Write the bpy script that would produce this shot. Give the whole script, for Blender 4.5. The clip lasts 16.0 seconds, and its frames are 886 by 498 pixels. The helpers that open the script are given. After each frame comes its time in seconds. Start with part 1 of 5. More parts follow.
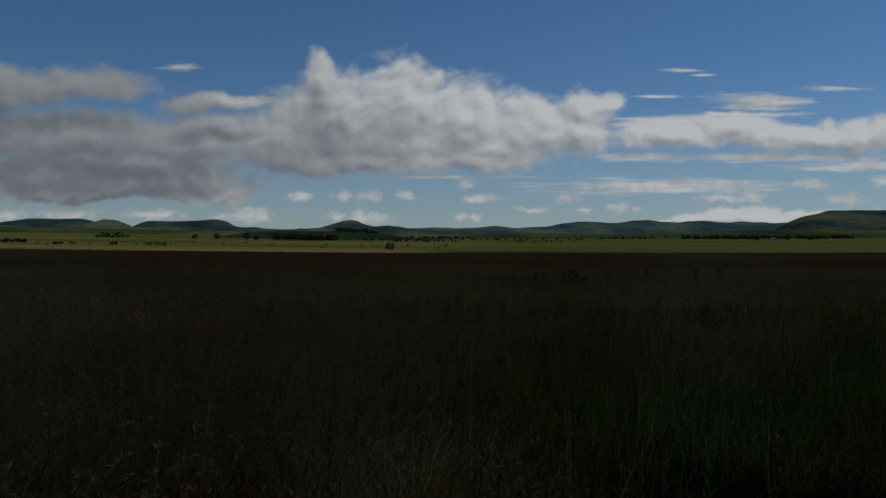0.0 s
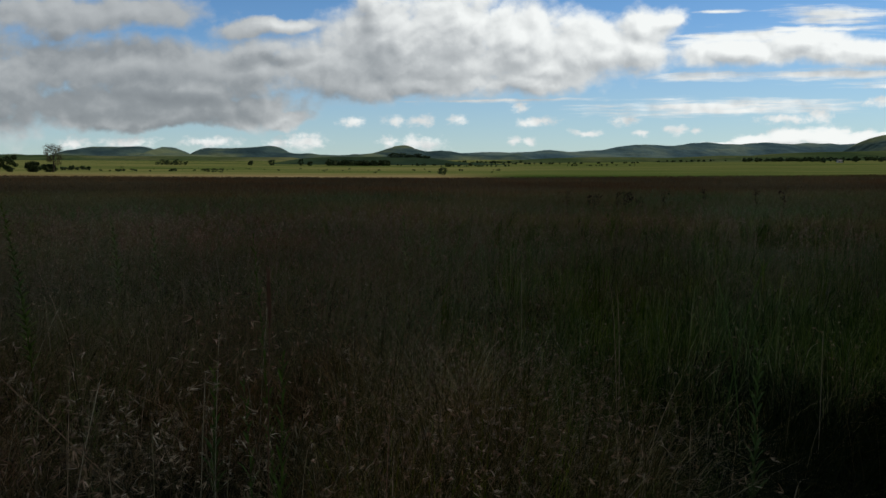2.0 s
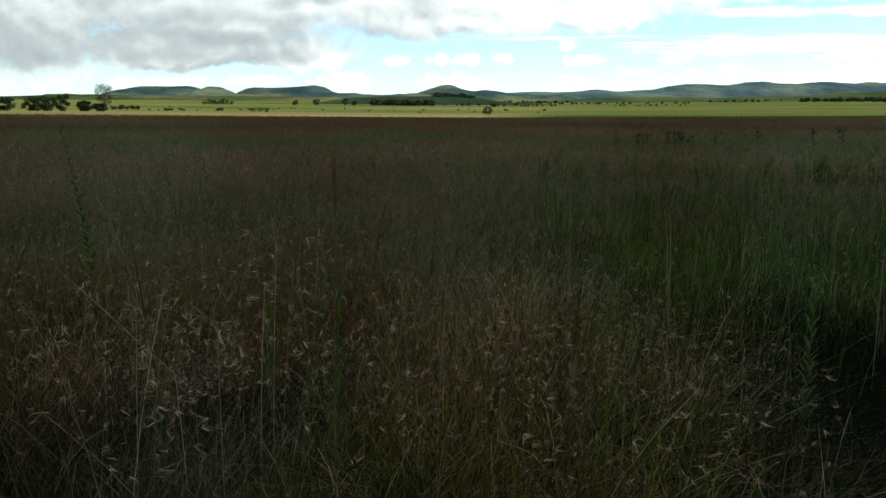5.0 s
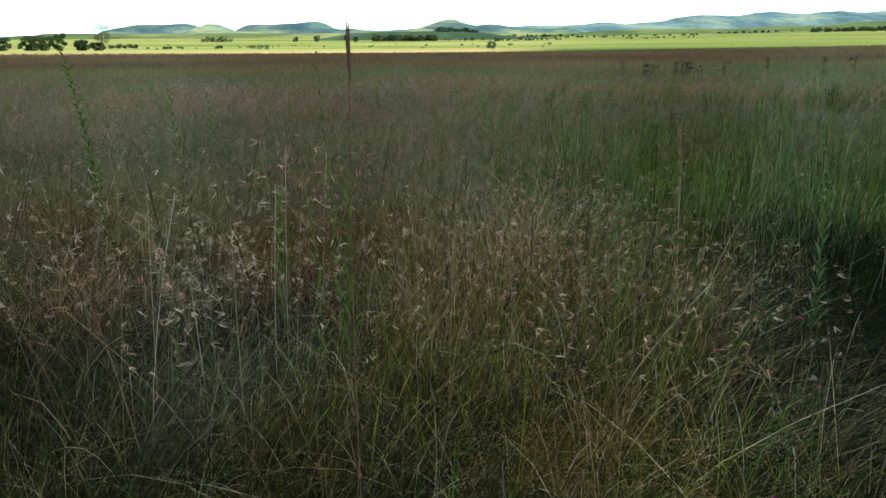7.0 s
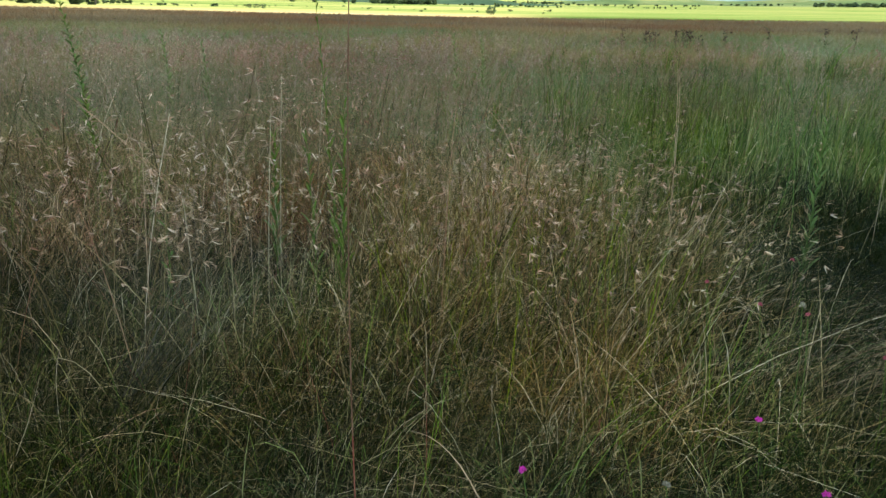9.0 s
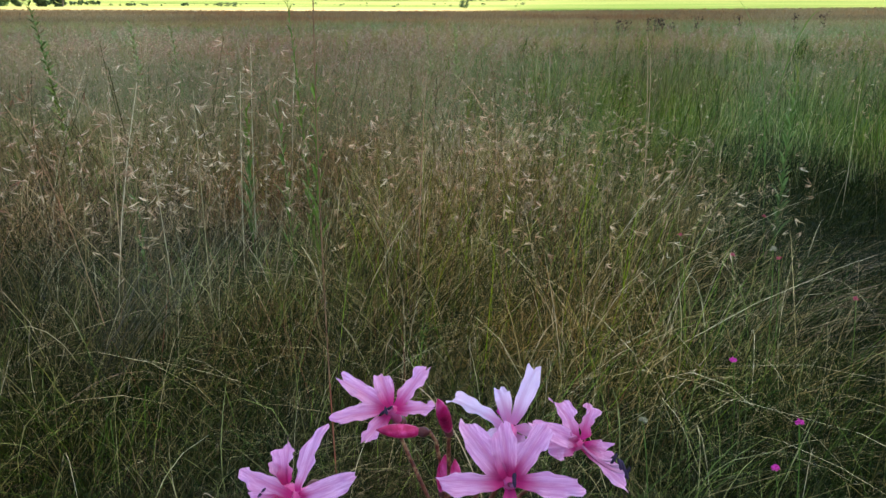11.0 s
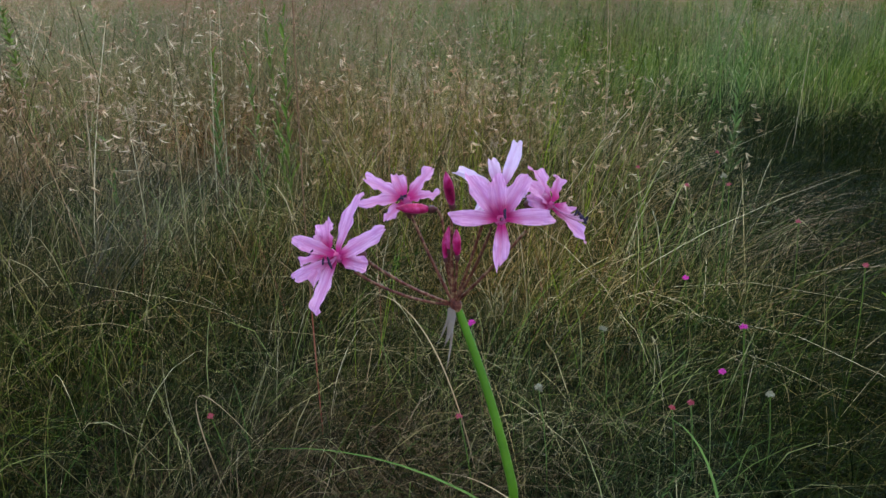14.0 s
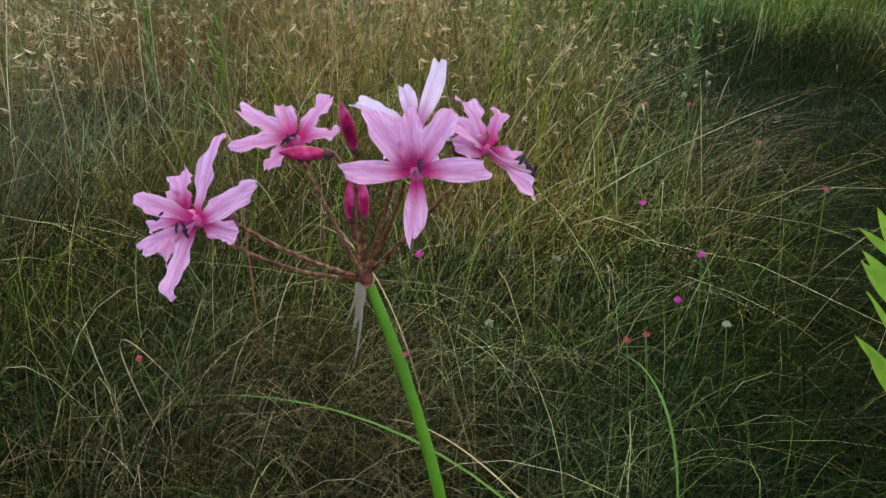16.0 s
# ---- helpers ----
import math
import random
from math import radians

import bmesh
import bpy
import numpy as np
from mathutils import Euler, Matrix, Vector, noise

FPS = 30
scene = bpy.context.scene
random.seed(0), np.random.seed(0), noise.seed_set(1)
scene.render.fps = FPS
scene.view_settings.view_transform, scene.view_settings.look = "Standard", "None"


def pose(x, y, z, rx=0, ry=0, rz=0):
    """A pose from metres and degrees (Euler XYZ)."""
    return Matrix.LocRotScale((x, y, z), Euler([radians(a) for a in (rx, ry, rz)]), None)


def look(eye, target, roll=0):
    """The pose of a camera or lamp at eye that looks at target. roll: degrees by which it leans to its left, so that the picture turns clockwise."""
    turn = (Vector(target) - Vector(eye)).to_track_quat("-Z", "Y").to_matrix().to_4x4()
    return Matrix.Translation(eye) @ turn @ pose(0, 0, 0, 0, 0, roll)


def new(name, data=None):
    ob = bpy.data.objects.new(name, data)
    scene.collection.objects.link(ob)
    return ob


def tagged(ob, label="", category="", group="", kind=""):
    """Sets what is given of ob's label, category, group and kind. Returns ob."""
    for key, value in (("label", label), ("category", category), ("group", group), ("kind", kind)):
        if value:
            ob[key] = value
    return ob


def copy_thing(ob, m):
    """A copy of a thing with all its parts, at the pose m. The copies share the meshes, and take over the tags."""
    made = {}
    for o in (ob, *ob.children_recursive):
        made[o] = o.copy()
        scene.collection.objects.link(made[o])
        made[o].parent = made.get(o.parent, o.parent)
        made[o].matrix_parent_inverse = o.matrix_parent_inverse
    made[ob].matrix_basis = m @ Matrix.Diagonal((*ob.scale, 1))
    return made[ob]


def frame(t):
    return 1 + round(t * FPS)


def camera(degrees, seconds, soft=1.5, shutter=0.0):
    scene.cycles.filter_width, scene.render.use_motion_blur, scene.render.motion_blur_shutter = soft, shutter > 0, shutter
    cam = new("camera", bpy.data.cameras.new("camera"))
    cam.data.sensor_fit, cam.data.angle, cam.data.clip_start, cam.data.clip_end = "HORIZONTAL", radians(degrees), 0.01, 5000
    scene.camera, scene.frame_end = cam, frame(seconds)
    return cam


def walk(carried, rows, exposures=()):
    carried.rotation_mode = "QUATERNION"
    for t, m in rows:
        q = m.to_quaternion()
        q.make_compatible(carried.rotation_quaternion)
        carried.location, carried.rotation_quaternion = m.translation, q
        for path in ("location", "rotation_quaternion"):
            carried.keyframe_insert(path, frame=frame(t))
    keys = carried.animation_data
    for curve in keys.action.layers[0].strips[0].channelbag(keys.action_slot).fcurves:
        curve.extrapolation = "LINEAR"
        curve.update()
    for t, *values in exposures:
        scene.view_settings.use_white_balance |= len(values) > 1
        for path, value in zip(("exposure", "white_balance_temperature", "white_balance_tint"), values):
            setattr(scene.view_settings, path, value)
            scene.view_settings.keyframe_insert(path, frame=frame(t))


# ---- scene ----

cam = camera(61.0, 16.0, soft=1.5)
PATH = [
    (0, 0.035, 0.106, 1.456, 89.91, -0.16, -4.06),
    (0.5, 0.038, 0.095, 1.434, 88.86, 0.24, -2.84),
    (1, 0.041, 0.083, 1.418, 86.98, 0.47, -1.63),
    (1.5, 0.042, 0.087, 1.398, 85.38, 0.38, -0.73),
    (2, 0.048, 0.092, 1.382, 84.22, 0.23, -0.06),
    (2.5, 0.039, 0.079, 1.369, 83.29, 0.20, 0.42),
    (3, 0.035, 0.077, 1.363, 82.64, 0.53, 1.11),
    (3.5, 0.025, 0.067, 1.349, 82.25, 0.60, 1.79),
    (4, 0.022, 0.074, 1.326, 81.74, 0.20, 2.55),
    (4.2, 0.028, 0.080, 1.321, 81.44, 0.23, 2.84),
    (6.3, 0.001, 0.063, 1.252, 76.75, 0.28, 3.52),
    (6.5, 0.004, 0.061, 1.236, 76.37, 0.50, 3.51),
    (7, 0.002, 0.062, 1.212, 75.08, 0.83, 3.52),
    (7.5, 0.001, 0.054, 1.188, 74.27, 1.00, 3.40),
    (8, 0.000, 0.045, 1.158, 74.07, 0.30, 3.49),
    (8.5, -0.000, 0.039, 1.133, 73.48, -0.49, 3.60),
    (9, 0.001, 0.035, 1.115, 72.59, -0.74, 3.45),
    (9.5, -0.005, 0.033, 1.095, 71.88, -0.41, 2.64),
    (9.7, -0.005, 0.027, 1.087, 71.70, -0.45, 2.46),
    (11.8, 0.023, -0.016, 1.018, 72.51, 1.20, 0.71),
    (12, 0.017, -0.041, 1.024, 72.38, 1.41, 0.52),
    (12.5, 0.021, -0.041, 1.017, 71.62, 1.64, 0.12),
    (13, -0.020, -0.069, 1.014, 70.20, -0.31, -0.52),
    (13.5, -0.031, -0.087, 1.000, 69.46, -0.83, -1.18),
    (14, -0.002, -0.085, 0.999, 69.03, 0.10, -1.37),
    (14.5, 0.004, -0.036, 0.964, 68.57, -0.91, -2.23),
    (15, -0.023, -0.055, 0.990, 67.72, -1.58, -3.35),
    (15.5, -0.001, -0.035, 0.988, 66.14, -1.03, -4.27),
    (16, 0.018, -0.002, 0.981, 62.87, -0.78, -4.64),
]
# exposure: the camera opens up as it tilts from the bright sky down to the shaded grass
EXPO = [(0.0, -1.25, 6200, 9), (1.5, -0.48, 6350, 8), (3.0, 0.05, 6550, 6), (4.2, 0.36, 6600, 4), (6.3, 1.95, 6300, -2), (7.0, 2.42, 6200, 0),
        (9.0, 3.07, 6350, 3), (9.7, 3.29, 6400, 3), (12.0, 3.18, 6400, 3), (15.0, 3.38, 6400, 7), (16.0, 3.44, 7350, -5)]
walk(cam, [(t, pose(x, y, z, rx, ry, rz)) for t, x, y, z, rx, ry, rz in PATH], EXPO)

# ---------------------------------------------------------------- world, sun
HEAD = -4.06          # heading of the clouds and hills against +y, degrees
SUN_AZ, SUN_EL = 64.0, 50.0     # clockwise from +y, above the horizon
SUN_DIR = Vector((math.sin(radians(SUN_AZ)) * math.cos(radians(SUN_EL)), math.cos(radians(SUN_AZ)) * math.cos(radians(SUN_EL)), math.sin(radians(SUN_EL))))


class Net:
    """A node tree with short ways to add and join nodes."""

    def __init__(self, tree):
        self.t = tree

    def add(self, kind, operation=None):
        n = self.t.nodes.new(kind)
        if operation:
            n.operation = operation
        return n

    def put(self, sock, v):
        if isinstance(v, bpy.types.NodeSocket):
            self.t.links.new(v, sock)
        else:
            sock.default_value = v

    def math(self, op, a, b=0.0, c=0.0, clamp=False):
        n = self.add("ShaderNodeMath", operation=op)
        n.use_clamp = clamp
        for i, v in enumerate((a, b, c)):
            self.put(n.inputs[i], v)
        return n.outputs[0]

    def vec(self, op, a, b=(0, 0, 0), out=0):
        n = self.add("ShaderNodeVectorMath", operation=op)
        self.put(n.inputs[0], a)
        self.put(n.inputs[1], b)
        return n.outputs[out]

    def noise(self, v, scale, detail=4.0, rough=0.55, out=0, warp=0.0):
        n = self.add("ShaderNodeTexNoise")
        self.put(n.inputs["Vector"], v)
        n.inputs["Scale"].default_value, n.inputs["Detail"].default_value = scale, detail
        n.inputs["Roughness"].default_value, n.inputs["Distortion"].default_value = rough, warp
        return n.outputs[out]

    def ramp(self, fac, stops, interp="LINEAR"):
        n = self.add("ShaderNodeValToRGB")
        n.color_ramp.interpolation = interp
        els = n.color_ramp.elements
        while len(els) < len(stops):
            els.new(0.5)
        for e, (p, c) in zip(els, stops):
            e.position, e.color = p, (*c, 1) if len(c) == 3 else c
        self.put(n.inputs[0], fac)
        return n.outputs[0]

    def span(self, v, lo, hi, a=0.0, b=1.0):
        n = self.add("ShaderNodeMapRange")
        n.interpolation_type = "SMOOTHSTEP"
        for i, w in enumerate((v, lo, hi, a, b)):
            self.put(n.inputs[i], w)
        return n.outputs[0]

    def mix(self, fac, a, b):
        n = self.add("ShaderNodeMix")
        n.data_type = "RGBA"
        self.put(n.inputs[0], fac)
        for s, v in ((n.inputs[6], a), (n.inputs[7], b)):
            self.put(s, (*v, 1) if isinstance(v, tuple) and len(v) == 3 else v)
        return n.outputs[2]

    def split(self, v):
        n = self.add("ShaderNodeSeparateXYZ")
        self.put(n.inputs[0], v)
        return n.outputs

    def join(self, x, y, z=0.0):
        n = self.add("ShaderNodeCombineXYZ")
        for s, v in zip(n.inputs, (x, y, z)):
            self.put(s, v)
        return n.outputs[0]


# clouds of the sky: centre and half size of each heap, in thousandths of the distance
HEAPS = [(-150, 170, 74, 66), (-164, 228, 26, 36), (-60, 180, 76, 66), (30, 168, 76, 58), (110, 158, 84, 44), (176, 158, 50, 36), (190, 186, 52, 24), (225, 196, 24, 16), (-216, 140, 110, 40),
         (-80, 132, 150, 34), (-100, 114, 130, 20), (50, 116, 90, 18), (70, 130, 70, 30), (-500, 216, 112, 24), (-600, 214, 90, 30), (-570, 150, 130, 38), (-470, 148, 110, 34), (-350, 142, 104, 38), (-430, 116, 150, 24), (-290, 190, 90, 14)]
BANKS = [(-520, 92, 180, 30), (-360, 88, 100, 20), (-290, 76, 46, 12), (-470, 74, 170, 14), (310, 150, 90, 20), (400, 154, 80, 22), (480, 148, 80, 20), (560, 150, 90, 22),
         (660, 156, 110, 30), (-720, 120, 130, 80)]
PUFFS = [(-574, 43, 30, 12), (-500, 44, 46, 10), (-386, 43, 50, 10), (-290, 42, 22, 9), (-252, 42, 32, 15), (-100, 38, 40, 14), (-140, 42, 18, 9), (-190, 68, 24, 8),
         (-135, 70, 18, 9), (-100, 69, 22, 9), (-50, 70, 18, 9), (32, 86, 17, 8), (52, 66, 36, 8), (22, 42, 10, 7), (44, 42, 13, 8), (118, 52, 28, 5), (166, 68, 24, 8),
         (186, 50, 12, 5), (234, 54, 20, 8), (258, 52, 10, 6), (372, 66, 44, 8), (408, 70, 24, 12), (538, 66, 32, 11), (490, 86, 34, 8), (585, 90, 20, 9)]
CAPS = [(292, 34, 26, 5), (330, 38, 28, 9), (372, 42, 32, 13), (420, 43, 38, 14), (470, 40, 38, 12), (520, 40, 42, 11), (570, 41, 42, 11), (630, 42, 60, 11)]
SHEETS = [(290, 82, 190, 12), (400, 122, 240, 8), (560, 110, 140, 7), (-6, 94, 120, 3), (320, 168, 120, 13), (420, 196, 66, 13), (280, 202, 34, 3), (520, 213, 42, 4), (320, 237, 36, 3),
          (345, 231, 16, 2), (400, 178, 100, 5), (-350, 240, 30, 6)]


def cloud_field():
    """A node group: how far a point of the sky plane lies inside any cloud, the height of the billows there, and how far it lies inside a heap."""
    g = bpy.data.node_groups.new("cloud_field", "ShaderNodeTree")
    g.interface.new_socket("Point", in_out="INPUT", socket_type="NodeSocketVector")
    g.interface.new_socket("Field", in_out="OUTPUT", socket_type="NodeSocketFloat")
    g.interface.new_socket("Height", in_out="OUTPUT", socket_type="NodeSocketFloat")
    g.interface.new_socket("Mass", in_out="OUTPUT", socket_type="NodeSocketFloat")
    n = Net(g)
    p = n.add("NodeGroupInput").outputs[0]
    warp = n.vec("SUBTRACT", n.noise(p, 9.0, 5.0, 0.58, out=1), (0.5, 0.5, 0.5))
    bend = n.vec("SUBTRACT", n.noise(p, 38.0, 3.0, 0.6, out=1), (0.5, 0.5, 0.5))
    wide = n.vec("ADD", p, n.vec("MULTIPLY", warp, (0.075, 0.055, 0.0)))
    slim = n.vec("ADD", p, n.vec("MULTIPLY", bend, (0.022, 0.014, 0.0)))
    flat = n.vec("ADD", p, n.vec("MULTIPLY", bend, (0.020, 0.004, 0.0)))
    total = {}
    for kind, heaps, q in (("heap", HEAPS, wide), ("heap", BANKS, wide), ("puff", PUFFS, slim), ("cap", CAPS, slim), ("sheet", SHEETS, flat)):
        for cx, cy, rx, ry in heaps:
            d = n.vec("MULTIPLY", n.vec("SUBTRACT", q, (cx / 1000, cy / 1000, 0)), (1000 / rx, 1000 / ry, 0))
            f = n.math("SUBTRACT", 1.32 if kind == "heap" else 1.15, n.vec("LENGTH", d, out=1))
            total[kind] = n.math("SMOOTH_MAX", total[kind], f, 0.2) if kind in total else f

    def billow(scale, q):
        return n.math("ABSOLUTE", n.math("MULTIPLY_ADD", n.noise(q, scale, 1.5, 0.4), 4.0, -2.0))
    lofty = n.vec("MULTIPLY", n.vec("ADD", p, n.vec("MULTIPLY", bend, (0.02, 0.02, 0.0))), (1.0, 1.25, 1.0))
    puffy = n.math("ADD", n.math("MULTIPLY", billow(13.0, lofty), 0.55), n.math("ADD", n.math("MULTIPLY", billow(30.0, lofty), 0.22), n.math("MULTIPLY", billow(66.0, lofty), 0.03)))
    wisp = n.noise(n.vec("MULTIPLY", p, (1.0, 1.3, 1.0)), 26.0, 8.0, 0.62)
    fine = n.noise(n.vec("MULTIPLY", p, (1.0, 1.5, 1.0)), 75.0, 5.0, 0.6)
    thread = n.noise(n.vec("MULTIPLY", flat, (10.0, 120.0, 1.0)), 1.0, 5.0, 0.6)
    heap = n.math("ADD", total["heap"], n.math("ADD", n.math("MULTIPLY_ADD", puffy, 0.55, -0.28), n.math("MULTIPLY_ADD", wisp, 0.9, -0.45)))
    puff = n.math("ADD", total["puff"], n.math("MULTIPLY_ADD", fine, 2.0, -1.25))
    cap = n.math("ADD", total["cap"], n.math("ADD", n.math("MULTIPLY_ADD", fine, 1.2, -0.6), n.math("MULTIPLY", puffy, 0.25)))
    sheet = n.math("ADD", total["sheet"], n.math("MULTIPLY_ADD", thread, 2.8, -1.55))
    field = n.math("MAXIMUM", n.math("MAXIMUM", heap, cap), n.math("MULTIPLY", n.math("MAXIMUM", puff, sheet), 0.60))
    out = n.add("NodeGroupOutput")
    n.put(out.inputs[0], field)
    n.put(out.inputs[1], n.math("ADD", n.math("MULTIPLY", n.math("MAXIMUM", n.math("MAXIMUM", total["heap"], total["cap"]), 0.0), 0.7), n.math("ADD", n.math("MULTIPLY", puffy, 0.8), n.math("MULTIPLY", wisp, 0.22))))
    n.put(out.inputs[2], heap)
    return g


def make_world():
    w = bpy.data.worlds.new("sky")
    scene.world = w
    w.use_nodes = True
    n = Net(w.node_tree)
    w.node_tree.nodes.clear()
    way = n.add("ShaderNodeTexCoord").outputs["Generated"]
    rot = n.add("ShaderNodeVectorRotate")
    rot.rotation_type = "Z_AXIS"
    n.put(rot.inputs["Vector"], way)
    rot.inputs["Angle"].default_value = radians(-HEAD)
    x, y, z = n.split(rot.outputs[0])
    sky = n.add("ShaderNodeTexSky")
    sky.sky_type, sky.sun_disc, sky.sun_elevation, sky.sun_rotation = "NISHITA", False, radians(SUN_EL), radians(SUN_AZ)
    sky.altitude, sky.air_density, sky.dust_density, sky.ozone_density = 2000.0, 1.0, 0.25, 2.0
    ahead = n.math("MAXIMUM", y, 0.05)
    plane = n.join(n.math("DIVIDE", x, ahead), n.math("DIVIDE", z, ahead), 0.0)
    group = cloud_field()

    def field(p):
        k = n.add("ShaderNodeGroup")
        k.node_tree = group
        n.put(k.inputs[0], p)
        return k.outputs
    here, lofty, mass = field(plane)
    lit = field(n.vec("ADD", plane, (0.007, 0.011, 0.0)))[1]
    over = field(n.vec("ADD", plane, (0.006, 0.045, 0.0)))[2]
    u, v, _ = n.split(plane)
    # the rest of the sky: broken cloud all round
    up = n.math("MAXIMUM", z, 0.08)
    dome = n.join(n.math("DIVIDE", x, up), n.math("DIVIDE", y, up), 0.0)
    round_ = n.span(n.noise(dome, 0.9, 6.0, 0.6), 0.34, 0.54)
    front = n.math("MULTIPLY", n.span(y, 0.62, 0.74), n.span(z, 0.46, 0.36))
    solid = n.math("MULTIPLY", n.span(here, -0.12, 0.52), front)
    rest = n.math("MULTIPLY", round_, n.math("SUBTRACT", 1.0, front))
    cover = n.math("MAXIMUM", n.math("MULTIPLY", solid, 0.96), rest, clamp=True)
    relief = n.math("SUBTRACT", lofty, lit)
    under = n.span(over, -0.1, 1.1)
    shine = n.math("ADD", n.math("MULTIPLY", relief, 0.50), n.math("SUBTRACT", 0.88, n.math("MULTIPLY", n.math("MULTIPLY", under, n.span(mass, -0.2, 0.3)), n.span(u, -0.30, 0.25, 0.42, 0.12))))
    gloom = n.math("MULTIPLY", n.span(u, 0.0, -0.45, 0.0, 0.50), n.math("MULTIPLY", n.span(v, 0.050, 0.075), n.span(mass, -0.3, 0.3, 0.25, 1.0)))
    shine = n.math("MULTIPLY", shine, n.math("SUBTRACT", 1.0, gloom), clamp=True)
    tone = n.ramp(shine, [(0.0, (0.20, 0.215, 0.235)), (0.3, (0.33, 0.35, 0.37)), (0.65, (0.64, 0.655, 0.665)), (1.0, (1.12, 1.12, 1.10))])
    heavy = n.ramp(n.noise(dome, 1.7, 5.0, 0.6), [(0.3, (0.07, 0.078, 0.09)), (0.7, (0.18, 0.19, 0.21))])
    tone = n.mix(front, heavy, tone)
    bg_sky, bg_cloud = n.add("ShaderNodeBackground"), n.add("ShaderNodeBackground")
    rich = n.add("ShaderNodeHueSaturation")
    rich.inputs["Saturation"].default_value = 1.2
    n.put(rich.inputs["Color"], sky.outputs[0])
    n.put(bg_sky.inputs[0], rich.outputs[0])
    bg_sky.inputs[1].default_value = 0.122
    n.put(bg_cloud.inputs[0], tone)
    bg_cloud.inputs[1].default_value = 1.0
    bg_haze, misty = n.add("ShaderNodeBackground"), n.add("ShaderNodeMixShader")
    bg_haze.inputs[0].default_value, bg_haze.inputs[1].default_value = (0.55, 0.73, 0.79, 1.0), 0.70
    n.put(misty.inputs[0], n.span(z, 0.20, 0.0, 0.0, 0.55))
    n.put(misty.inputs[1], bg_sky.outputs[0])
    n.put(misty.inputs[2], bg_haze.outputs[0])
    both = n.add("ShaderNodeMixShader")
    n.put(both.inputs[0], cover)
    n.put(both.inputs[1], misty.outputs[0])
    n.put(both.inputs[2], bg_cloud.outputs[0])
    n.put(n.add("ShaderNodeOutputWorld").inputs[0], both.outputs[0])
    w.cycles.sampling_method, w.cycles.sample_map_resolution = "MANUAL", 512


make_world()
sun = new("sun", bpy.data.lights.new("sun", "SUN"))
sun.data.energy, sun.data.angle, sun.data.color = 1.8, radians(0.5), (1.0, 0.94, 0.84)
sun.matrix_world = look(SUN_DIR * 100, (0, 0, 0))


# ---------------------------------------------------------------- materials
def material(name):
    m = bpy.data.materials.new(name)
    m.use_nodes = True
    n = Net(m.node_tree)
    return m, n, m.node_tree.nodes["Principled BSDF"]


def leafy(name, stops, rough=0.7, glow=0.12, patch=1.2, spec=0.06, hue=(0.470, 0.508)):
    """Thin plant matter: a colour for each blade, patches over the field, some light let through."""
    m, n, b = material(name)
    geo = n.add("ShaderNodeNewGeometry")
    col = n.ramp(geo.outputs["Random Per Island"], stops)
    spot = n.noise(geo.outputs["Position"], patch, 3.0)
    fine = n.noise(geo.outputs["Position"], 60.0, 2.0)
    shade = n.add("ShaderNodeHueSaturation")
    n.put(shade.inputs["Color"], col)
    n.put(shade.inputs["Hue"], n.span(spot, 0.32, 0.68, *hue))
    n.put(shade.inputs["Value"], n.span(n.noise(geo.outputs["Position"], patch * 0.6, 2.0), 0.3, 0.7, 0.75, 1.3))
    n.put(shade.inputs["Saturation"], n.span(spot, 0.7, 0.3, 0.92, 1.2))
    col = shade.outputs[0]
    val = n.add("ShaderNodeHueSaturation")
    n.put(val.inputs["Color"], col)
    n.put(val.inputs["Value"], n.math("MULTIPLY_ADD", fine, 0.8, 0.75))
    col = val.outputs[0]
    n.put(b.inputs["Base Color"], col)
    b.inputs["Roughness"].default_value = rough
    b.inputs["Specular IOR Level"].default_value = spec
    thin = n.add("ShaderNodeBsdfTranslucent")
    n.put(thin.inputs[0], col)
    mixed = n.add("ShaderNodeMixShader")
    mixed.inputs[0].default_value = glow
    n.put(mixed.inputs[1], b.outputs[0])
    n.put(mixed.inputs[2], thin.outputs[0])
    n.put(m.node_tree.nodes["Material Output"].inputs[0], mixed.outputs[0])
    return m


# thatch brown taken down to near-black, standing for shade between blades
M_SHADE_THATCH = leafy("shade_toned_thatch", [(0.0, (0.002, 0.002, 0.002)), (0.5, (0.006, 0.006, 0.003)), (0.85, (0.011, 0.010, 0.005)), (1.0, (0.028, 0.024, 0.012))])
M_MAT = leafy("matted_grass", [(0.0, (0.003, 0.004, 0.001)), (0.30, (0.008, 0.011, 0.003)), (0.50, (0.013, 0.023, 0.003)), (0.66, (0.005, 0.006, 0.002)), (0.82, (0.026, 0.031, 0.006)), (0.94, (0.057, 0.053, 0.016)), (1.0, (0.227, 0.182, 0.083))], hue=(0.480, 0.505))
M_DEAD = leafy("dead_mat", [(0.0, (0.02, 0.012, 0.007)), (0.4, (0.060, 0.038, 0.020)), (0.8, (0.14, 0.095, 0.05)), (1.0, (0.32, 0.25, 0.15))])
# sedge green deepened to near-black, for the shade in hollow and gap
M_SHADE_SEDGE = leafy("shade_toned_sedge", [(0.0, (0.002, 0.004, 0.001)), (0.35, (0.005, 0.009, 0.002)), (0.6, (0.010, 0.018, 0.003)), (0.85, (0.014, 0.022, 0.004)), (0.96, (0.026, 0.032, 0.008)), (1.0, (0.080, 0.076, 0.028))], hue=(0.480, 0.505))
M_DRY = leafy("dry_stem", [(0.0, (0.020, 0.019, 0.006)), (0.5, (0.060, 0.050, 0.018)), (0.8, (0.16, 0.125, 0.05)), (0.93, (0.34, 0.275, 0.14)), (1.0, (0.58, 0.49, 0.31))])
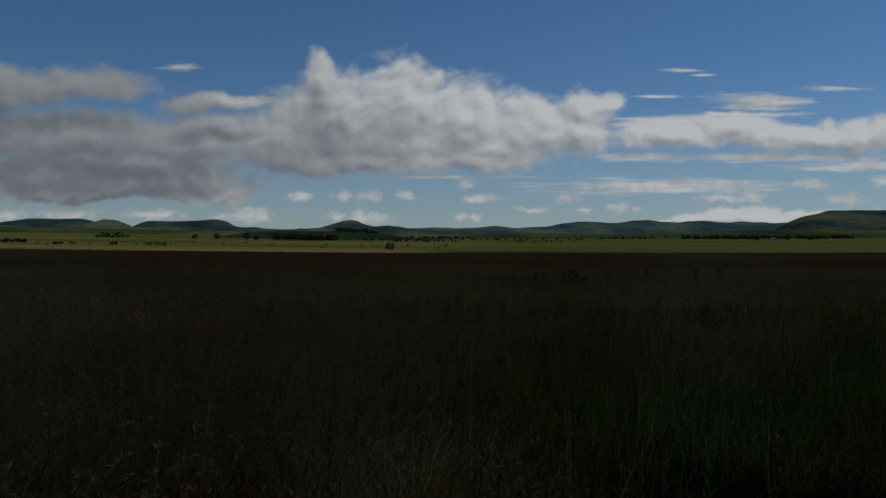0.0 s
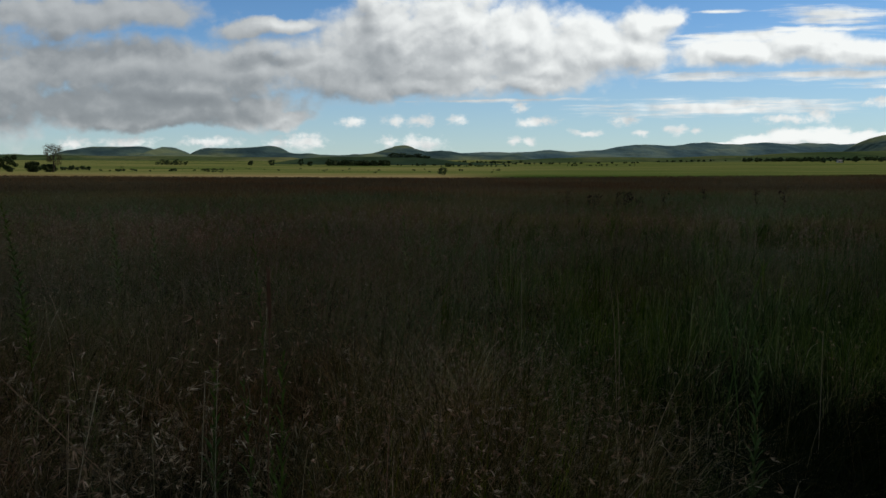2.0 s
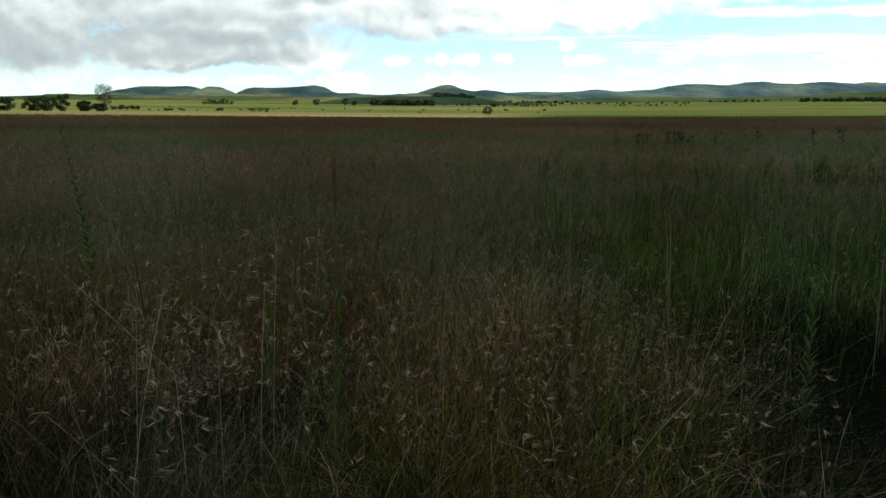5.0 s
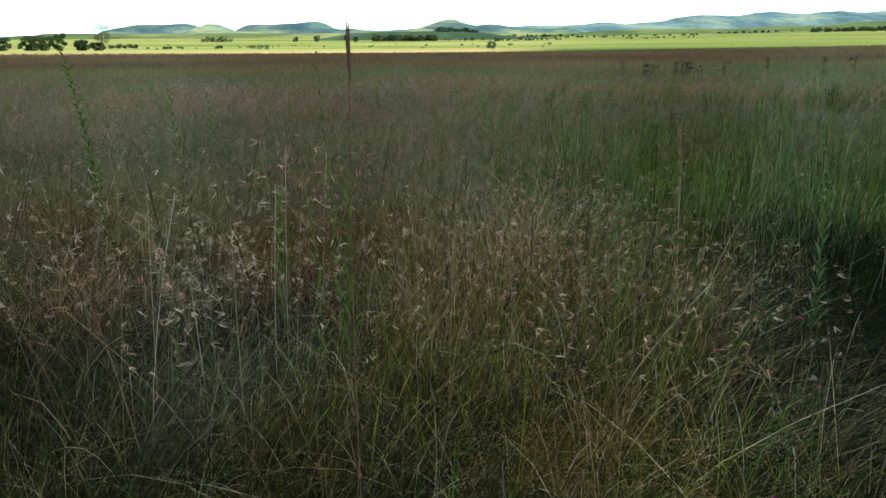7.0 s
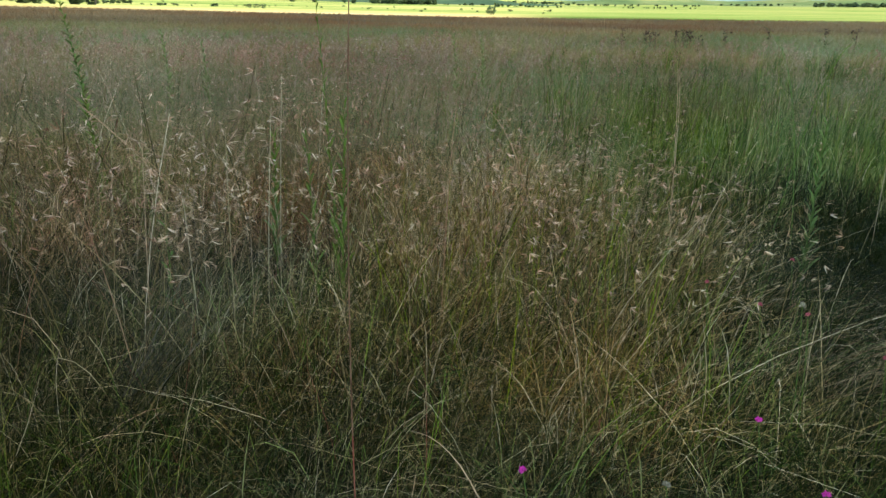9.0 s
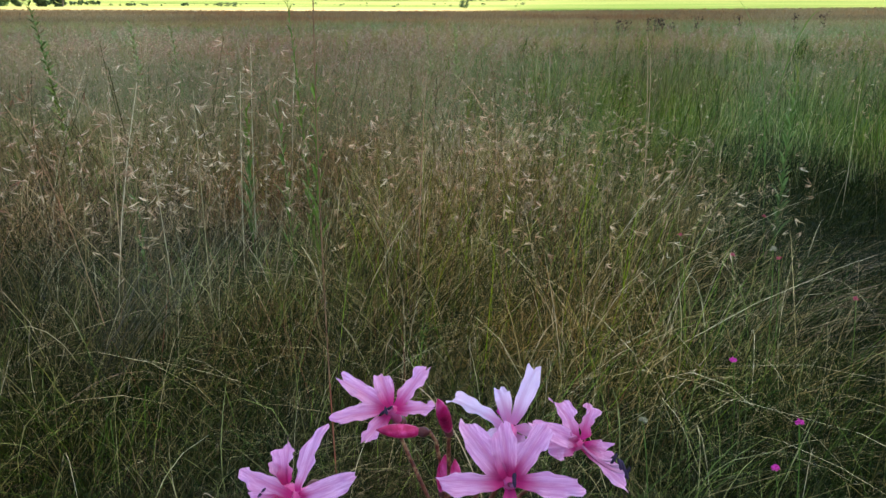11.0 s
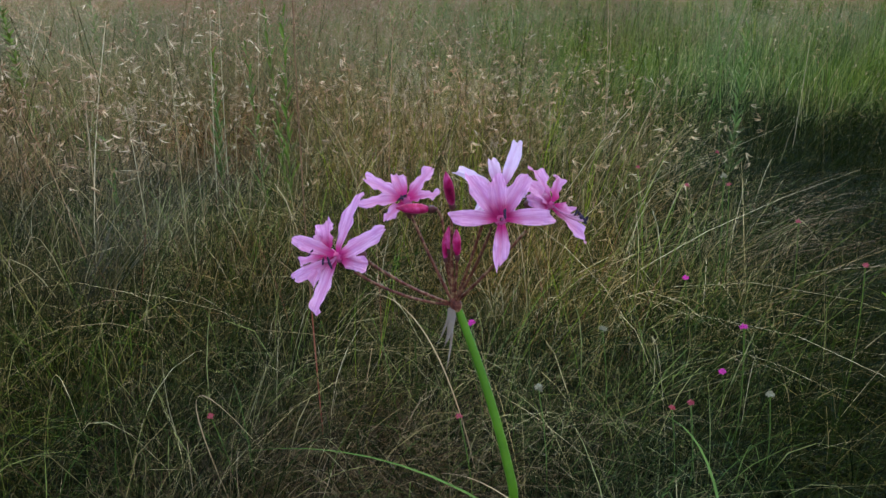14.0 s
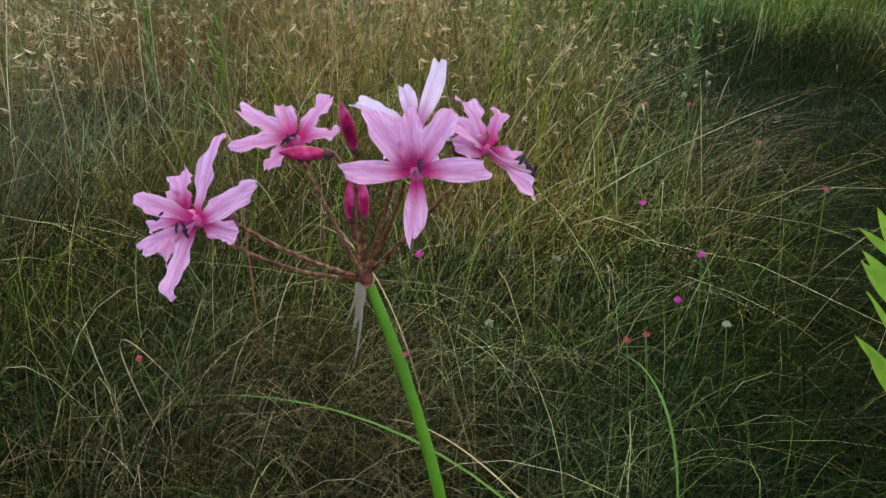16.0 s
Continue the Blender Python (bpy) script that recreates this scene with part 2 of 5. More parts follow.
M_GREEN = leafy("green_grass", [(0.0, (0.016, 0.028, 0.006)), (0.3, (0.040, 0.070, 0.013)), (0.65, (0.095, 0.145, 0.030)), (0.88, (0.18, 0.215, 0.055)), (1.0, (0.34, 0.33, 0.14))], hue=(0.480, 0.508))
M_STRAW = leafy("straw_grass", [(0.0, (0.023, 0.021, 0.008)), (0.22, (0.057, 0.062, 0.015)), (0.42, (0.177, 0.125, 0.037)), (0.55, (0.052, 0.078, 0.015)), (0.72, (0.374, 0.270, 0.099)), (0.86, (0.541, 0.416, 0.187)), (1.0, (0.853, 0.728, 0.458))])
M_RUST = leafy("rust_grass", [(0.0, (0.015, 0.012, 0.006)), (0.25, (0.050, 0.036, 0.014)), (0.40, (0.156, 0.086, 0.035)), (0.62, (0.046, 0.069, 0.013)), (0.78, (0.220, 0.142, 0.060)), (0.91, (0.384, 0.267, 0.134)), (1.0, (0.641, 0.492, 0.301))])
M_FIELD = leafy("field_grass", [(0.0, (0.052, 0.055, 0.021)), (0.25, (0.099, 0.125, 0.034)), (0.45, (0.172, 0.138, 0.062)), (0.65, (0.275, 0.232, 0.125)), (0.78, (0.099, 0.120, 0.034)), (1.0, (0.378, 0.284, 0.155))], patch=0.35)
M_OPEN = leafy("open_field_grass", [(0.0, (0.154, 0.141, 0.053)), (0.25, (0.140, 0.159, 0.047)), (0.5, (0.212, 0.173, 0.079)), (0.75, (0.270, 0.214, 0.103)), (1.0, (0.260, 0.173, 0.085))], patch=0.12)
M_FIELDGREEN = leafy("field_green", [(0.0, (0.075, 0.115, 0.034)), (0.4, (0.120, 0.170, 0.052)), (0.7, (0.175, 0.20, 0.090)), (1.0, (0.26, 0.245, 0.145))], patch=0.25, hue=(0.485, 0.510))
M_PLUME = leafy("pink_plume", [(0.0, (0.160, 0.091, 0.052)), (0.4, (0.248, 0.156, 0.094)), (0.75, (0.336, 0.236, 0.151)), (1.0, (0.432, 0.334, 0.223))], patch=0.5)
M_HUSK = leafy("pale_husk", [(0.0, (0.235, 0.140, 0.069)), (0.4, (0.391, 0.264, 0.142)), (0.8, (0.528, 0.399, 0.241)), (1.0, (0.704, 0.584, 0.396))], rough=0.45, glow=0.2)
M_OAT = leafy("oat_husk", [(0.0, (0.15, 0.085, 0.045)), (0.4, (0.30, 0.19, 0.105)), (0.8, (0.46, 0.33, 0.20)), (1.0, (0.66, 0.54, 0.37))], rough=0.45, glow=0.2)
M_FINE = leafy("fine_stem", [(0.0, (0.015, 0.018, 0.006)), (0.42, (0.040, 0.044, 0.012)), (0.66, (0.114, 0.100, 0.034)), (0.84, (0.257, 0.204, 0.095)), (0.89, (0.209, 0.237, 0.038)), (0.95, (0.475, 0.389, 0.218)), (1.0, (0.722, 0.617, 0.380))])
M_FAR = leafy("far_grass", [(0.0, (0.194, 0.132, 0.062)), (0.4, (0.233, 0.149, 0.071)), (0.6, (0.204, 0.145, 0.058)), (0.8, (0.262, 0.173, 0.085)), (1.0, (0.204, 0.137, 0.062))], patch=0.05)
M_GREYDRY = leafy("dead_grass", [(0.0, (0.03, 0.027, 0.020)), (0.5, (0.10, 0.09, 0.062)), (1.0, (0.24, 0.21, 0.15))])
M_SEED = leafy("grass_seed", [(0.0, (0.10, 0.06, 0.035)), (0.3, (0.24, 0.13, 0.07)), (0.6, (0.34, 0.23, 0.13)), (0.88, (0.40, 0.30, 0.17)), (1.0, (0.50, 0.40, 0.25))], rough=0.5, glow=0.2)
M_LEAF = leafy("herb_leaf", [(0.0, (0.040, 0.072, 0.014)), (0.5, (0.078, 0.125, 0.022)), (1.0, (0.115, 0.19, 0.034))])
M_LIGHT = leafy("light_leaf", [(0.0, (0.13, 0.22, 0.02)), (1.0, (0.24, 0.34, 0.04))], glow=0.3)
M_SHOOT = leafy("shoot_leaf", [(0.0, (0.046, 0.070, 0.014)), (0.5, (0.078, 0.115, 0.022)), (1.0, (0.12, 0.165, 0.034))], hue=(0.478, 0.502))
# leaf greens lightened to stand for haze before the far trees
M_TREE = leafy("tree_leaf", [(0.0, (0.030, 0.052, 0.024)), (0.5, (0.048, 0.074, 0.034)), (1.0, (0.072, 0.098, 0.044))], glow=0.15, patch=0.1)
M_SPARSE = leafy("young_tree_leaf", [(0.0, (0.05, 0.05, 0.025)), (1.0, (0.10, 0.09, 0.05))], glow=0.15)
M_WEED = leafy("dark_weed", [(0.0, (0.025, 0.016, 0.012)), (0.6, (0.045, 0.024, 0.018)), (1.0, (0.03, 0.035, 0.016))])


def plain(name, stops, scale=40.0, rough=0.65, bump=0.2, spec=0.1, glow=0.0):
    """A surface whose colour wanders between stops with grain and fine relief."""
    m, n, b = material(name)
    co = n.add("ShaderNodeTexCoord").outputs["Object"]
    n.put(b.inputs["Base Color"], n.ramp(n.noise(co, scale, 6.0, 0.6), stops))
    b.inputs["Roughness"].default_value, b.inputs["Specular IOR Level"].default_value = rough, spec
    bp = n.add("ShaderNodeBump")
    bp.inputs["Strength"].default_value, bp.inputs["Distance"].default_value = bump, 0.3 / scale
    n.put(bp.inputs["Height"], n.noise(co, scale * 3, 4.0, 0.6))
    n.put(b.inputs["Normal"], bp.outputs[0])
    if glow:
        thin, mixed = n.add("ShaderNodeBsdfTranslucent"), n.add("ShaderNodeMixShader")
        n.put(thin.inputs[0], b.inputs["Base Color"].links[0].from_socket)
        mixed.inputs[0].default_value = glow
        n.put(mixed.inputs[1], b.outputs[0])
        n.put(mixed.inputs[2], thin.outputs[0])
        n.put(m.node_tree.nodes["Material Output"].inputs[0], mixed.outputs[0])
    return m


M_BARK = plain("bark", [(0.3, (0.05, 0.04, 0.03)), (0.7, (0.13, 0.11, 0.09))], 3.0, 0.9)
def petal_material(name, rim, body, heart):
    """Petal: paler towards the rim, a deeper rib along the middle and a deep foot."""
    m, n, b = material(name)
    co = n.add("ShaderNodeTexCoord").outputs["Object"]
    x, y, _ = n.split(co)
    vein = n.noise(n.vec("MULTIPLY", co, (60.0, 1400.0, 300.0)), 1.0, 4.0, 0.6)
    col = n.mix(n.span(vein, 0.35, 0.7), body, rim)
    rib = n.math("MULTIPLY", n.span(n.math("ABSOLUTE", y), 0.0010, 0.0002), n.span(x, 0.024, 0.004))
    col = n.mix(n.math("MULTIPLY", rib, 0.45), col, heart)
    col = n.mix(n.span(x, 0.009, 0.001), col, heart)
    n.put(b.inputs["Base Color"], col)
    b.inputs["Roughness"].default_value, b.inputs["Specular IOR Level"].default_value = 0.55, 0.15
    bp = n.add("ShaderNodeBump")
    bp.inputs["Strength"].default_value, bp.inputs["Distance"].default_value = 0.8, 0.0006
    n.put(bp.inputs["Height"], vein)
    n.put(b.inputs["Normal"], bp.outputs[0])
    thin, mixed = n.add("ShaderNodeBsdfTranslucent"), n.add("ShaderNodeMixShader")
    n.put(thin.inputs[0], col)
    mixed.inputs[0].default_value = 0.35
    n.put(mixed.inputs[1], b.outputs[0])
    n.put(mixed.inputs[2], thin.outputs[0])
    n.put(m.node_tree.nodes["Material Output"].inputs[0], mixed.outputs[0])
    return m


M_PETAL = petal_material("petal", (0.86, 0.48, 0.73), (0.64, 0.25, 0.50), (0.46, 0.020, 0.16))
M_PALE = petal_material("pale_petal", (0.86, 0.66, 0.82), (0.74, 0.50, 0.68), (0.50, 0.16, 0.34))
M_BUD = plain("bud", [(0.32, (0.16, 0.003, 0.035)), (0.50, (0.36, 0.008, 0.085)), (0.70, (0.66, 0.09, 0.30))], 160.0, 0.3, 0.2, 0.2)
M_THROAT = plain("throat", [(0.3, (0.50, 0.05, 0.20)), (0.7, (0.66, 0.14, 0.36))], 90.0, 0.5, 0.1)
M_PEDICEL = plain("pedicel", [(0.32, (0.042, 0.010, 0.008)), (0.50, (0.124, 0.034, 0.022)), (0.68, (0.312, 0.195, 0.098))], 420.0, 0.5, 0.4, 0.15)
M_SCAPE = plain("scape", [(0.3, (0.040, 0.105, 0.006)), (0.7, (0.081, 0.175, 0.010))], 50.0, 0.5, 0.1, 0.12)
M_SPATHE = plain("spathe", [(0.3, (0.173, 0.122, 0.094)), (0.6, (0.274, 0.216, 0.180)), (0.8, (0.216, 0.086, 0.050))], 70.0, 0.8, 0.3, glow=0.3)
M_ANTHER = plain("anther", [(0.3, (0.012, 0.008, 0.02)), (0.7, (0.05, 0.03, 0.07))], 200.0, 0.7)
M_OVARY = plain("ovary", [(0.3, (0.06, 0.018, 0.02)), (0.7, (0.12, 0.04, 0.04))], 150.0, 0.5)
M_REED = plain("reed", [(0.3, (0.12, 0.055, 0.030)), (0.7, (0.30, 0.17, 0.09))], 30.0, 0.7)
M_REDSTEM = plain("red_stem", [(0.3, (0.22, 0.04, 0.03)), (0.7, (0.32, 0.12, 0.07))], 30.0, 0.6)
M_WOOL = plain("woolly_head", [(0.3, (0.15, 0.135, 0.085)), (0.7, (0.29, 0.265, 0.18))], 120.0, 0.9, 0.5)
M_MAGENTA = plain("magenta", [(0.3, (0.50, 0.02, 0.28)), (0.7, (0.72, 0.08, 0.45))], 150.0, 0.6, 0.2, glow=0.2)
M_SCARLET = plain("coral_flower", [(0.3, (0.36, 0.045, 0.07)), (0.7, (0.50, 0.12, 0.16))], 150.0, 0.6, 0.2, glow=0.2)
M_WALL = plain("whitewash", [(0.3, (0.62, 0.60, 0.56)), (0.7, (0.78, 0.76, 0.72))], 0.8, 0.9)
M_ROOF = plain("sheet_roof", [(0.3, (0.25, 0.20, 0.18)), (0.7, (0.36, 0.30, 0.27))], 0.8, 0.6)


def hill_material(name, dark, mid, light):
    m, n, b = material(name)
    co = n.add("ShaderNodeNewGeometry").outputs["Position"]
    wide = n.noise(n.vec("MULTIPLY", co, (1.0, 0.5, 5.0)), 0.0030, 8.0, 0.66)
    n.put(b.inputs["Base Color"], n.ramp(wide, [(0.40, dark), (0.5, mid), (0.60, light)]))
    b.inputs["Roughness"].default_value, b.inputs["Specular IOR Level"].default_value = 1.0, 0.0
    bp = n.add("ShaderNodeBump")
    bp.inputs["Strength"].default_value, bp.inputs["Distance"].default_value = 0.9, 60.0
    n.put(bp.inputs["Height"], n.noise(co, 0.006, 4.0, 0.5))
    n.put(b.inputs["Normal"], bp.outputs[0])
    return m


# the blue in these two grass colours stands for distance haze
M_HAZY_HILL = hill_material("hazy_hill_grass", (0.046, 0.080, 0.086), (0.086, 0.130, 0.114), (0.175, 0.205, 0.115))
M_HAZY_RANGE = hill_material("hazy_range_grass", (0.072, 0.122, 0.140), (0.108, 0.166, 0.166), (0.17, 0.222, 0.180))
M_RISE = hill_material("rise_grass", (0.042, 0.070, 0.030), (0.080, 0.108, 0.042), (0.16, 0.165, 0.072))
M_WOODED = hill_material("dark_slope", (0.024, 0.045, 0.028), (0.036, 0.060, 0.034), (0.060, 0.090, 0.042))


def ground_material():
    m, n, b = material("ground")
    co = n.add("ShaderNodeNewGeometry").outputs["Position"]
    x, y, _ = n.split(co)
    far = n.vec("LENGTH", co, out=1)
    soil = n.ramp(n.noise(co, 14.0, 8.0, 0.65), [(0.35, (0.02, 0.016, 0.010)), (0.65, (0.06, 0.05, 0.03))])
    thatch = n.ramp(n.noise(co, 0.3, 7.0, 0.65), [(0.35, (0.07, 0.055, 0.03)), (0.65, (0.13, 0.10, 0.05))])
    band = n.noise(n.vec("MULTIPLY", co, (0.0022, 0.010, 0.0)), 1.0, 6.0, 0.6)
    yellow = n.ramp(n.noise(n.vec("MULTIPLY", co, (0.02, 0.05, 0.0)), 1.0, 7.0, 0.65), [(0.32, (0.22, 0.165, 0.062)), (0.5, (0.32, 0.24, 0.105)), (0.68, (0.42, 0.32, 0.165))])
    green = n.ramp(n.noise(n.vec("MULTIPLY", co, (0.01, 0.04, 0.0)), 1.0, 7.0, 0.65), [(0.38, (0.042, 0.074, 0.014)), (0.62, (0.100, 0.140, 0.036))])
    side = n.math("DIVIDE", x, n.math("MAXIMUM", y, 10.0))
    turn = n.math("ADD", side, n.math("MULTIPLY_ADD", band, 0.35, -0.14))
    crop = n.mix(n.span(turn, 0.02, 0.16), yellow, green)
    strip = n.noise(n.vec("MULTIPLY", co, (0.0016, 0.0075, 0.0)), 1.0, 5.0, 0.62)
    later = n.ramp(strip, [(0.34, (0.036, 0.060, 0.018)), (0.43, (0.105, 0.150, 0.034)), (0.50, (0.26, 0.24, 0.085)), (0.56, (0.11, 0.15, 0.036)), (0.64, (0.30, 0.27, 0.10))])
    later = n.mix(n.math("MULTIPLY", n.span(turn, 0.05, 0.25), 0.4), later, green)
    crop = n.mix(n.span(n.math("ADD", far, n.math("MULTIPLY", band, 160.0)), 225.0, 290.0), crop, later)
    near = n.mix(n.span(far, 4.0, 25.0), soil, thatch)
    edge = n.math("ADD", far, n.math("MULTIPLY_ADD", n.noise(co, 0.05, 3.0), 12.0, -6.0))
    n.put(b.inputs["Base Color"], n.mix(n.span(edge, 122.0, 127.0), near, crop))
    b.inputs["Roughness"].default_value, b.inputs["Specular IOR Level"].default_value = 1.0, 0.0
    bp = n.add("ShaderNodeBump")
    bp.inputs["Strength"].default_value, bp.inputs["Distance"].default_value = 0.6, 0.05
    n.put(bp.inputs["Height"], n.noise(co, 8.0, 8.0, 0.7))
    n.put(b.inputs["Normal"], bp.outputs[0])
    return m


M_GROUND = ground_material()


# ---------------------------------------------------------------- mesh helpers
def mesh_of(name, verts, quads, mat, tris=None, smooth=False):
    """A mesh from arrays of vertices, four-sided and three-sided faces."""
    me = bpy.data.meshes.new(name)
    quads = np.asarray(quads, np.int32).reshape(-1, 4)
    tris = np.zeros((0, 3), np.int32) if tris is None else np.asarray(tris, np.int32).reshape(-1, 3)
    verts = np.asarray(verts, np.float32).reshape(-1, 3)
    me.vertices.add(len(verts))
    me.vertices.foreach_set("co", verts.ravel())
    loops = np.concatenate([quads.ravel(), tris.ravel()])
    me.loops.add(len(loops))
    me.loops.foreach_set("vertex_index", loops)
    me.polygons.add(len(quads) + len(tris))
    starts = np.concatenate([np.arange(len(quads)) * 4, len(quads) * 4 + np.arange(len(tris)) * 3]).astype(np.int32)
    me.polygons.foreach_set("loop_start", starts)
    me.polygons.foreach_set("use_smooth", np.full(len(starts), smooth))
    me.update(calc_edges=True)
    me.materials.append(mat)
    return me


def part(name, me, parent, label=""):
    ob = new(name, me)
    ob.parent = parent
    return tagged(ob, label)


def thing(name, m, label, category, group=""):
    ob = new(name)
    ob.empty_display_size = 0.05
    ob.matrix_world = m
    return tagged(ob, label, category, group)


class Soup:
    """Gathers pieces of a mesh."""

    def __init__(self):
        self.v, self.q, self.t, self.n = [], [], [], 0

    def add(self, verts, quads=(), tris=()):
        verts = np.asarray(verts, float).reshape(-1, 3)
        if len(quads):
            self.q.append(np.asarray(quads, int).reshape(-1, 4) + self.n)
        if len(tris):
            self.t.append(np.asarray(tris, int).reshape(-1, 3) + self.n)
        self.v.append(verts)
        self.n += len(verts)

    def mesh(self, name, mat, smooth=False):
        q = np.concatenate(self.q) if self.q else np.zeros((0, 4), int)
        t = np.concatenate(self.t) if self.t else None
        return mesh_of(name, np.concatenate(self.v), q, mat, t, smooth)


def grid_faces(rows, cols, closed=False):
    r, c = np.meshgrid(np.arange(rows - 1), np.arange(cols if closed else cols - 1), indexing="ij")
    a, b = r * cols + c, r * cols + (c + 1) % cols
    return np.stack([a, b, b + cols, a + cols], -1).reshape(-1, 4)


def tube(soup, line, radii, sides=6):
    """A round stem along a line of points."""
    line = np.asarray(line, float)
    k = len(line)
    tan = np.gradient(line, axis=0)
    tan /= np.linalg.norm(tan, axis=1)[:, None] + 1e-12
    ref = np.array((0.31, 0.95, 0.05)) if abs(tan[0][1]) < 0.8 else np.array((1.0, 0.1, 0.2))
    e1 = np.cross(tan, ref)
    e1 /= np.linalg.norm(e1, axis=1)[:, None] + 1e-12
    e2 = np.cross(tan, e1)
    a = np.arange(sides) * 2 * np.pi / sides
    ring = e1[:, None] * np.cos(a)[:, None] + e2[:, None] * np.sin(a)[:, None]
    v = line[:, None] + ring * np.broadcast_to(np.asarray(radii, float), (k,))[:, None, None]
    soup.add(v, grid_faces(k, sides, True))


def arc(a, b, sag=(0, 0, 0), n=8):
    """A bowed line from a to b."""
    a, b, sag = (np.asarray(p, float) for p in (a, b, sag))
    s = np.linspace(0, 1, n)[:, None]
    return a + (b - a) * s + sag * (4 * s * (1 - s))


def blades(name, rng, xy, height, lean, width, mat, seg=4, power=1.8, droop=0.0, wob=0.02, base=None, label="", category="grass"):
    """Many blades of grass as one mesh: each a bowed, tapering ribbon."""
    n = len(xy)
    s = np.linspace(0, 1, seg + 1)
    z0 = ground_z(xy[:, 0], xy[:, 1]) if base is None else base
    c = np.zeros((n, seg + 1, 3))
    ang = rng.uniform(0, 2 * np.pi, n)
    side = np.stack([np.cos(ang), np.sin(ang)], 1)
    bow = rng.normal(0, wob, n)
    curve = s ** power
    c[:, :, :2] = xy[:, None] + lean[:, None] * curve[None, :, None] + side[:, None] * (bow[:, None] * np.sin(s * np.pi)[None])[:, :, None]
    dr = np.broadcast_to(droop, (n,))
    c[:, :, 2] = z0[:, None] - 0.02 + height[:, None] * (s[None] * (1 + dr[:, None]) - 1.6 * dr[:, None] * s[None] ** 2.4)
    tw = ang + rng.normal(0.6, 0.5, n)
    wide = np.stack([-np.sin(tw), np.cos(tw), rng.normal(0, 0.25, n)], 1)
    prof = np.clip((1 - s) ** 0.75, 0.06, 1) * np.minimum(1, 0.6 + s * 2)
    off = wide[:, None] * (width[:, None] * 0.5 * prof[None])[:, :, None]
    v = np.stack([c - off, c + off], 2)
    one = grid_faces(seg + 1, 2)
    q = (np.arange(n) * (seg + 1) * 2)[:, None, None] + one[None]
    ob = new(name, mesh_of(name, v, q, mat))
    return tagged(ob, label, category, kind="stuff")


# ---------------------------------------------------------------- ground and hills
def ground_z(x, y):
    r = np.hypot(x, y)
    side = np.clip(-x, 0, 220) * np.clip((r - 15) / 60, 0, 1)
    return np.interp(r, (0, 60, 100, 160, 400, 700, 1200, 2000, 4900), (0, 0, 0.3, 0.85, 3.0, 8.2, 17.0, 34.0, 60.0)) + 0.0065 * side


def make_ground():
    rad = np.concatenate([[0.0], np.geomspace(0.4, 4900, 150)])
    az = np.radians(np.arange(0, 360, 2.0))
    r, a = np.meshgrid(rad, az, indexing="ij")
    x, y = r * np.sin(a), r * np.cos(a)
    z = ground_z(x, y) + 0.02 * np.sin(x * 1.7 + 1) * np.sin(y * 2.1) * np.exp(-r / 30) + np.clip(r - 150, 0, 4000) * 0.0006 * np.sin(a * 5 + r * 0.004)
    v = np.stack([x, y, z], -1)
    ob = new("ground", mesh_of("ground", v, grid_faces(len(rad), len(az), True)[:, ::-1], M_GROUND, smooth=True))
    tagged(ob, "grassland plain with dark soil, yellow and green fields beyond", "ground", kind="structure")


make_ground()


def plateau(u, c, w, soft):
    return 0.5 * (np.tanh((u - c + w) / soft) - np.tanh((u - c - w) / soft))


def hill(name, left, right, depth, deep, base, bumps, mat, label, rough=1.0):
    """A ridge seen across the plain; sideways places and heights in thousandths of its distance, as (centre, half width, height, softness)."""
    u = np.linspace(left, right, 220)
    h = base * np.ones_like(u)
    for c, w, e, soft in bumps:
        h += e * plateau(u, c, w, soft)
    ends = np.clip((u - left) / 30, 0, 1) * np.clip((right - u) / 30, 0, 1)
    s = np.linspace(0, 1, 26)
    up = np.where(s < 0.6, np.sin(s / 0.6 * np.pi / 2) ** 1.5, np.clip(np.cos((s - 0.6) / 0.4 * np.pi / 2), 0, 1) ** 0.8)
    d = depth - deep * 0.6 + deep * s
    uu, dd = np.meshgrid(u, d)
    x, y = uu / 1000 * depth, dd
    low = ground_z(x, y) - 6
    crest = 1.46 + h * (ends ** 0.5) / 1000 * depth
    z = low + (np.maximum(crest, low[0]) - low) * up[:, None]
    wave = np.array([[noise.fractal(Vector((p * 0.004, q * 0.004, 1.3)), 0.9, 2.1, 4) for p, q in zip(rx, ry)] for rx, ry in zip(x, y)])
    gully = np.sin(np.pi * s)[:, None] * depth * 0.0022 * rough
    z = z + wave * gully * np.where(np.arange(26) == 15, 0.35, 1.0)[:, None]
    ob = new(name, mesh_of(name, np.stack([x, y, z], -1), grid_faces(26, 220), mat, smooth=True))
    ob.rotation_euler = (0, 0, radians(HEAD))
    return tagged(ob, label, "hill", kind="structure")


hill("hill_range", -120, 900, 4300, 900, 26, [(270, 120, 6, 45), (176, 14, 5, 14), (262, 24, 5, 16), (430, 110, 5, 50), (620, 160, 5, 60), (60, 30, 1.5, 20), (340, 14, 3, 12)], M_HAZY_RANGE,
     "long mountain range under low cloud, blue-green with painted haze", 1.6)
hill("hill_mesa", -760, -330, 3000, 700, 22, [(-516, 50, 15.5, 12), (-443, 10, 14, 9), (-420, 30, 4, 20), (-640, 70, 4, 40)], M_HAZY_HILL, "flat-topped dark green hill with a grassy shoulder", 1.8)
hill("hill_long", -430, -70, 3300, 700, 22, [(-338, 52, 12.5, 10), (-275, 40, 4, 18), (-386, 8, 3, 7), (-190, 40, 2, 20)], M_HAZY_HILL, "long dark green hill with a rounded top", 1.8)
